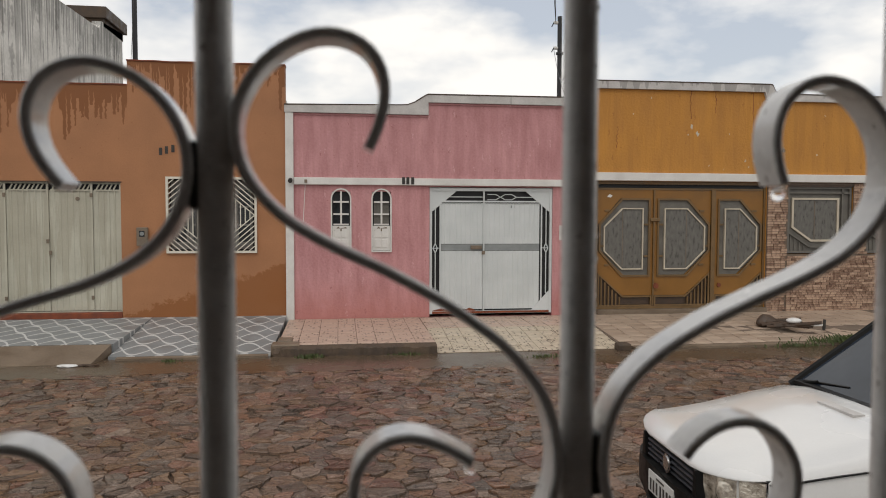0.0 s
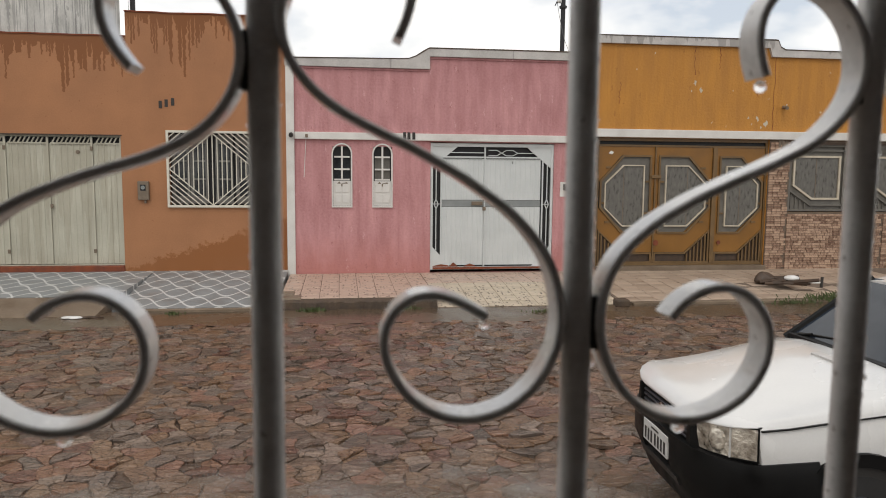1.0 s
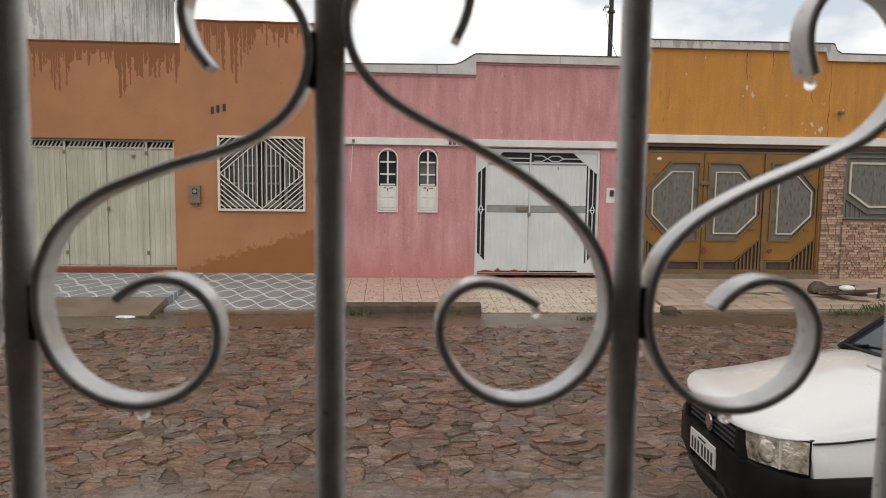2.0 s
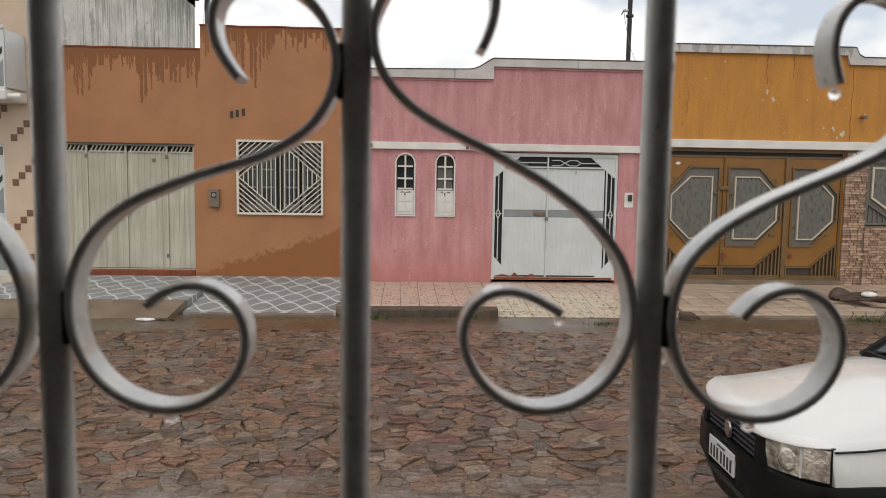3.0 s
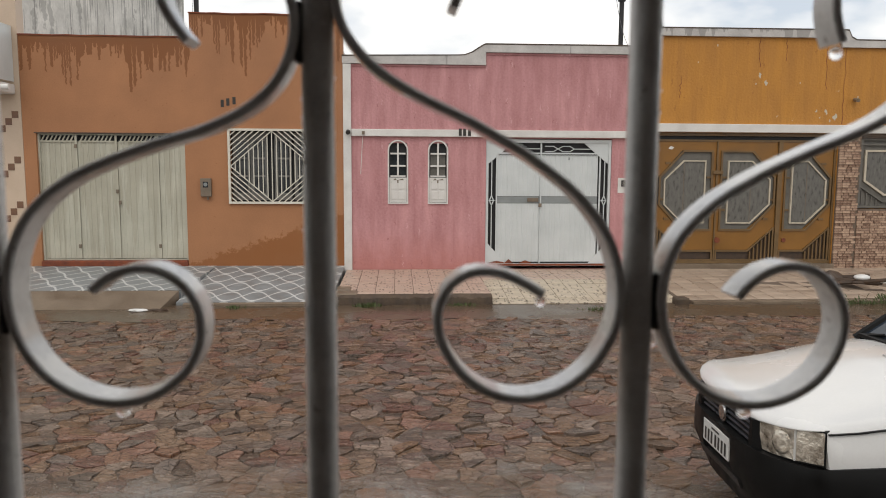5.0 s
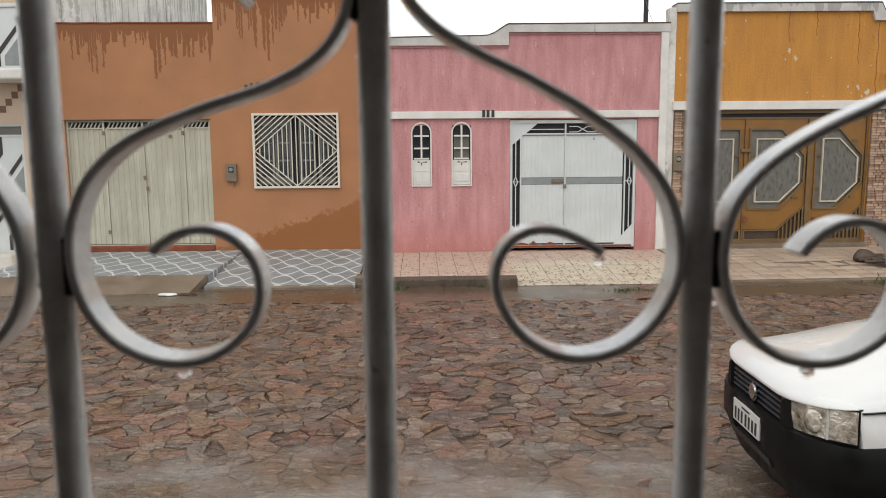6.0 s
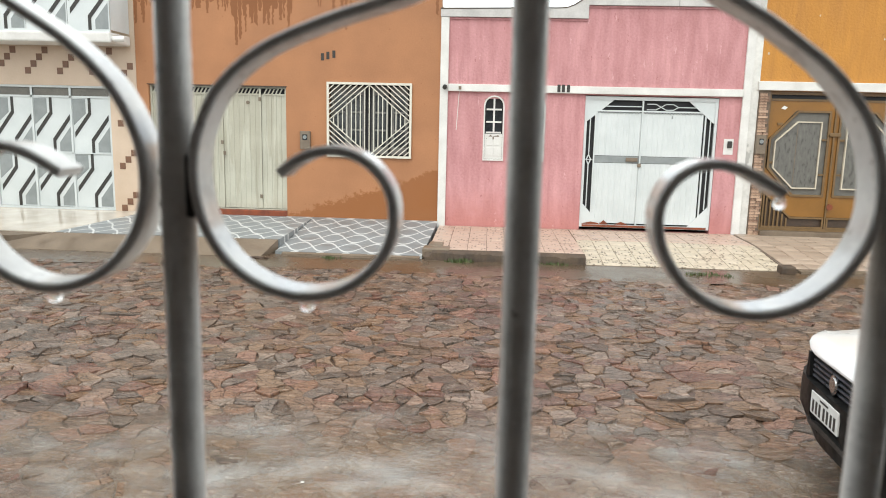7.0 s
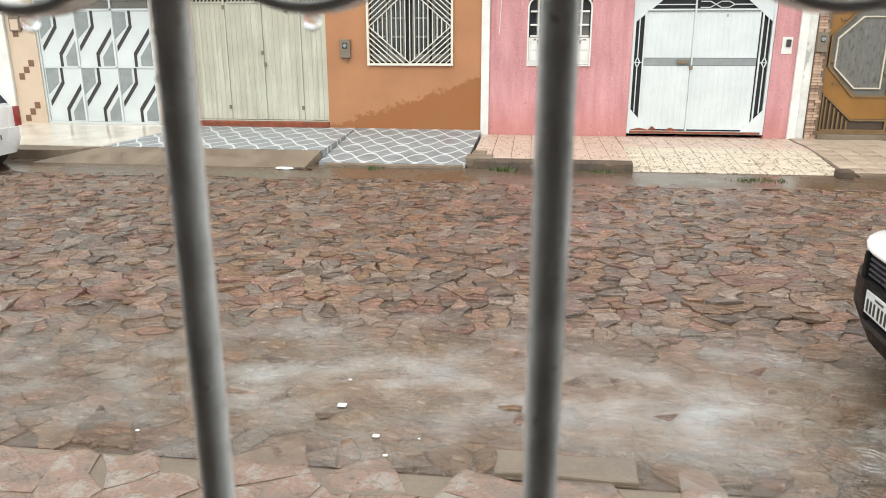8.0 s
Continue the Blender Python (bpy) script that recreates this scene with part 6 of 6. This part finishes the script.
def weeds(x, y, z, rx, ry, count, tall, seed):
    r = random.Random(seed)
    bm = blank()
    for _ in range(count):
        px, py = x + r.gauss(0, rx), y + r.gauss(0, ry)
        h, a, w = tall * r.uniform(0.4, 1.0), r.uniform(0, 6.28), r.uniform(0.006, 0.014)
        dx, dy = math.cos(a) * h * 0.6, math.sin(a) * h * 0.6
        p = [bm.verts.new(c) for c in ((px - w, py, z), (px + w, py, z), (px + w * 0.7 + dx * 0.4, py + dy * 0.4, z + h * 0.7), (px + dx, py + dy, z + h))]
        bm.faces.new((p[0], p[1], p[2])), bm.faces.new((p[0], p[2], p[3]))
    solo("weeds", bm, GRASS, "small tufts of green weeds at the kerb", "weeds", (x, y, z), "stuff")


weeds(-0.45, 10.55, ZR, 0.10, 0.04, 90, 0.07, 1)
weeds(0.95, 10.6, ZR, 0.10, 0.03, 60, 0.05, 2)
weeds(3.05, 10.2, ZR, 0.20, 0.05, 60, 0.05, 3)
weeds(8.6, 10.55, ZR + 0.05, 0.45, 0.10, 900, 0.13, 4)
weeds(7.3, 10.55, ZR, 0.25, 0.05, 120, 0.07, 5)
weeds(-2.4, 10.5, ZR, 0.05, 0.03, 40, 0.05, 6)


# ---------- stone road ----------
def clip(poly, px, py, nx, ny):
    """The side of a polygon that lies behind the line through (px, py) with normal (nx, ny)."""
    out = []
    for i in range(len(poly)):
        a, b = poly[i], poly[(i + 1) % len(poly)]
        da, db = (a[0] - px) * nx + (a[1] - py) * ny, (b[0] - px) * nx + (b[1] - py) * ny
        if da <= 0:
            out.append(a)
        if da * db < 0:
            t = da / (da - db)
            out.append((a[0] + (b[0] - a[0]) * t, a[1] + (b[1] - a[1]) * t))
    return out


def flagstones(x0, x1, y0, y1, cw, ch, seed, gap):
    """Irregular stones: cells round scattered centres."""
    r = random.Random(seed)
    nx, ny = round((x1 - x0) / cw), round((y1 - y0) / ch)
    c = {}
    for i in range(-2, nx + 2):
        for j in range(-2, ny + 2):
            c[i, j] = (x0 + (i + 0.5 * (j % 2) + r.uniform(0.02, 0.98)) * cw, y0 + (j + r.uniform(0.02, 0.98)) * ch)
    for key in list(c):
        if r.random() < 0.24:
            del c[key]
    cells = []
    for i in range(nx):
        for j in range(ny):
            if (i, j) not in c:
                continue
            cx, cy = c[i, j]
            poly = [(cx - 2 * cw, cy - 2 * ch), (cx + 2 * cw, cy - 2 * ch), (cx + 2 * cw, cy + 2 * ch), (cx - 2 * cw, cy + 2 * ch)]
            for di in (-3, -2, -1, 0, 1, 2, 3):
                for dj in (-3, -2, -1, 0, 1, 2, 3):
                    if (di or dj) and (i + di, j + dj) in c:
                        ox, oy = c[i + di, j + dj]
                        d = math.hypot(ox - cx, oy - cy) + 1e-9
                        g = gap * r.uniform(0.4, 1.6)
                        poly = clip(poly, (cx + ox) / 2 - (ox - cx) / d * g, (cy + oy) / 2 - (oy - cy) / d * g, (ox - cx) / d, (oy - cy) / d)
                        if len(poly) < 3:
                            break
                if len(poly) < 3:
                    break
            if len(poly) >= 3:
                cells.append((cx, cy, poly))
    return cells


def stone_mesh(verts, faces, cx, cy, poly, r, z, origin, rough=1.0):
    """Adds one stone with a worn, tilted top and sloping edges."""
    rag = []
    for i in range(len(poly)):
        a, b = poly[i], poly[(i + 1) % len(poly)]
        rag.append(a)
        d = math.hypot(b[0] - a[0], b[1] - a[1])
        if d > 0.06:
            w = r.gauss(0, 0.085) * d
            rag.append(((a[0] + b[0]) / 2 - (b[1] - a[1]) / d * w, (a[1] + b[1]) / 2 + (b[0] - a[0]) / d * w))
    poly = rag
    base = len(verts)
    tx, ty, h = rough * r.gauss(0, 0.04), rough * r.gauss(0, 0.06), rough * r.uniform(0.0, 0.010)
    k = len(poly)
    for shrink, low in ((1.0, -0.03), (0.985, -0.002), (0.90, 0.0025)):
        for px, py in poly:
            x, y = cx + (px - cx) * shrink, cy + (py - cy) * shrink
            verts.append((x - origin[0], y - origin[1], z + h + low + (x - cx) * tx + (y - cy) * ty + r.uniform(-0.0015, 0.0015) - origin[2]))
    for ringno in (0, 1):
        for i in range(k):
            j = (i + 1) % k
            a = base + ringno * k
            faces.append((a + i, a + j, a + k + j, a + k + i))
    faces.append(tuple(range(base + 2 * k, base + 3 * k)))


def lay_stones(parent, cells, pick, material, z, seed, rough=1.0):
    r = random.Random(seed)
    verts, faces = [], []
    count = 0
    for cx, cy, poly in cells:
        if pick(cx, cy) and count < 300:
            count += 1
            v, f = [], []
            stone_mesh(v, f, cx, cy, poly, r, z, (cx, cy, z), rough)
            me = bpy.data.meshes.new("stone")
            me.from_pydata(v, [], f)
            me.materials.append(material)
            ob = new("stone", me)
            ob.parent = parent
            ob.location = Vector((cx, cy, z)) - ORG[parent]
        else:
            stone_mesh(verts, faces, cx, cy, poly, r, z, ORG[parent], rough)
    if verts:
        me = bpy.data.meshes.new("more_stones")
        me.from_pydata(verts, [], faces)
        me.materials.append(material)
        ob = new("more_stones", me)
        ob.parent = parent
        tagged(ob, "irregular wet brown paving stones", kind="stuff")


road = solo("road", block(blank(), -30, 30, 2.4, 10.8, ZR - 0.2, ZR - 0.016), JOINT, "wet road of irregular reddish brown stones", "road", (0, 6, ZR), "structure")
lay_stones(road, flagstones(-11.5, 11.5, 2.72, 9.78, 0.195, 0.105, 11, 0.0032), lambda x, y: -2.3 < x < 1.9 and y < 5.1, STONE, ZR - 0.012, 12, 1.25)

# shallow puddle over the near half of the road
bm = blank()
edge = []
for i in range(72):
    a = 2 * math.pi * i / 72
    w = 1 + 0.16 * noise.noise((2 * math.cos(a), 2 * math.sin(a), 4)) + 0.07 * noise.noise((6 * math.cos(a), 6 * math.sin(a), 9))
    edge.append(bm.verts.new((6.6 * math.cos(a) * w, max(2.66 + 0.012 * noise.noise((9 * math.cos(a), 2, 0)), 3.85 + 1.45 * math.sin(a) * w), ZR + 0.009)))
bm.faces.new(edge)
pud = solo("puddle", bm, PUDDLE, "shallow rippled puddle on the stone road", "water", (0, 3.5, ZR), "structure")
bm = blank()
for rx, ry, sizes in ((1.62, 3.02, (0.035, 0.07, 0.10)), (1.78, 2.93, (0.03, 0.06)), (1.35, 3.30, (0.03, 0.055))):
    for r in sizes:
        for a, b in zip(range(28), range(1, 29)):
            p, q = [(rx + r * math.cos(2 * math.pi * c / 28), ry + r * math.sin(2 * math.pi * c / 28)) for c in (a, b)]
            o, u = [(rx + (r + 0.010) * math.cos(2 * math.pi * c / 28), ry + (r + 0.010) * math.sin(2 * math.pi * c / 28)) for c in (a, b)]
            m0, m1 = ((p[0] + o[0]) / 2, (p[1] + o[1]) / 2), ((q[0] + u[0]) / 2, (q[1] + u[1]) / 2)
            v = [bm.verts.new((*c, ZR + h)) for c, h in ((p, 0.0094), (q, 0.0094), (m1, 0.014), (m0, 0.014), (u, 0.0094), (o, 0.0094))]
            bm.faces.new((v[0], v[1], v[2], v[3])), bm.faces.new((v[3], v[2], v[4], v[5]))
part("raindrop_rings", bm, PUDDLE, pud, "small ripple rings where drops fall", True, "stuff").visible_shadow = False
pud.visible_shadow = False
if pud.data.polygons[0].normal.z < 0:
    pud.data.flip_normals()

# near pavement
near = solo("pavement_near", block(blank(), -9, 1.25, 0.09, 2.66, ZR - 0.2, ZR + 0.0), CONCRETE, "near pavement of broken stone slabs", "pavement", (-2, 1.5, ZR), "structure")
lay_stones(near, flagstones(-6, 1.1, 1.7, 2.70, 0.36, 0.20, 21, 0.0015), lambda x, y: y > 2.0, NEAR_STONE, ZR + 0.004, 22, 0.25)
bm = blank()
block(bm, -0.16, 0.50, 2.69, 2.88, ZR - 0.02, ZR + 0.024, 0.012)
bmesh.ops.subdivide_edges(bm, edges=bm.edges, cuts=4, use_grid_fill=True)
for v in bm.verts:
    v.co += 0.014 * noise.noise_vector(v.co * 9) + 0.03 * noise.noise_vector((v.co.x * 3, 0, 4)) * Vector((0, 1, 0)).dot((0, 1, 0)) * 0.5
solo("fallen_kerb", bm, CONCRETE, "worn kerb stone lying at the near edge", "kerb stone", (0.2, 2.75, ZR))


# ---------- pavement tiles ----------
def lay_tiles(parent, material, x0, x1, y0, y1, size, height, seed):
    """Square tiles that fill a field, each a little out of level."""
    nx, ny = round((x1 - x0) / size), round((y1 - y0) / size)
    sx, sy = (x1 - x0) / nx, (y1 - y0) / ny
    me = bpy.data.meshes.new("tile")
    bm = block(blank(), -sx / 2 + 0.004, sx / 2 - 0.004, -sy / 2 + 0.004, sy / 2 - 0.004, -0.02, 0.0, 0.003)
    bm.to_mesh(me)
    bm.free()
    me.materials.append(material)
    r = random.Random(seed)
    for i in range(nx):
        for j in range(ny):
            x, y = x0 + (i + 0.5) * sx, y0 + (j + 0.5) * sy
            ob = new("tile", me)
            ob.parent = parent
            ob.location = Vector((x, y, height(x, y) + r.uniform(-0.003, 0.003) + 0.008)) - ORG[parent]
            ob.rotation_euler = (math.atan((height(x, y + 0.1) - height(x, y - 0.1)) / 0.2) + r.gauss(0, 0.006), r.gauss(0, 0.006), 0)


lay_tiles(pave_pink, BEIGE_TILE, -0.93, 1.46, 10.80, 13.29, 0.305, lambda x, y: -0.055 + 0.01 * (y - 10.8), 31)
ramp_z = lambda x, y: ZR + 0.005 + (y - 10.66) / 1.44 * 0.15 if y < 12.1 else -0.045 + 0.0125 * (y - 12.1)
lay_tiles(pave_ramp, SAND_TILE, 1.47, 4.43, 10.66, 12.1, 0.28, ramp_z, 32)
lay_tiles(pave_ramp, BEIGE_TILE, 1.47, 4.43, 12.1, 13.29, 0.28, ramp_z, 33)
brown_z = lambda x, y: (-0.165 + 0.0048 * (x - 4.43)) * (12.1 - y) / 1.38 - 0.045 * (y - 10.72) / 1.38 if y < 12.1 else -0.045 + 0.021 * (y - 12.1)
lay_tiles(pave_brown, BROWN_PAVE, 4.47, 10.5, 10.72, 12.1, 0.30, brown_z, 34)
lay_tiles(pave_brown, BROWN_PAVE, 4.47, 10.5, 12.1, 13.29, 0.30, brown_z, 35)

# ---------- bricks ----------
def lay_bricks(parent, spans, y, limit):
    """Rows of thin facing bricks: spans are (x0, x1, z0, z1)."""
    r = random.Random(51)
    kinds = []
    for length in (0.10, 0.135, 0.17):
        me = bpy.data.meshes.new("brick")
        bm = block(blank(), 0.004, length - 0.006, -0.016, 0.0, 0.003, 0.045)
        bm.to_mesh(me)
        bm.free()
        me.materials.append(BRICK)
        kinds.append((length, me))
    count, verts, faces = 0, [], []
    for x0, x1, z0, z1 in spans:
        z = z0
        while z + 0.045 < z1:
            x = x0
            while x < x1 - 0.05:
                length, me = r.choice(kinds)
                if x + length > x1:
                    length, me = kinds[0]
                    if x + length > x1 + 0.02:
                        break
                at = Vector((x, y - r.uniform(0, 0.008), z)) - ORG[parent]
                if count < limit:
                    ob = new("brick", me)
                    ob.parent, ob.location = parent, at
                    count += 1
                else:
                    b = len(verts)
                    verts += [tuple(v.co + at) for v in me.vertices]
                    faces += [tuple(b + i for i in f.vertices) for f in me.polygons]
                x += length
            z += 0.049
    if verts:
        me = bpy.data.meshes.new("more_bricks")
        me.from_pydata(verts, [], faces)
        me.materials.append(BRICK)
        ob = new("more_bricks", me)
        ob.parent = parent
        tagged(ob, "rows of thin facing bricks", kind="stuff")


lay_bricks(brick_pier, [(4.705, 4.895, -0.03, 2.55)], YF - 0.0305, 300)
lay_bricks(brick_base, [(8.43, 8.87, -0.03, 2.55), (8.87, 11.0, -0.03, 1.13), (10.30, 10.62, 1.13, 2.55), (11.0, 14.0, -0.03, 1.13)], YF - 0.0185, 300)
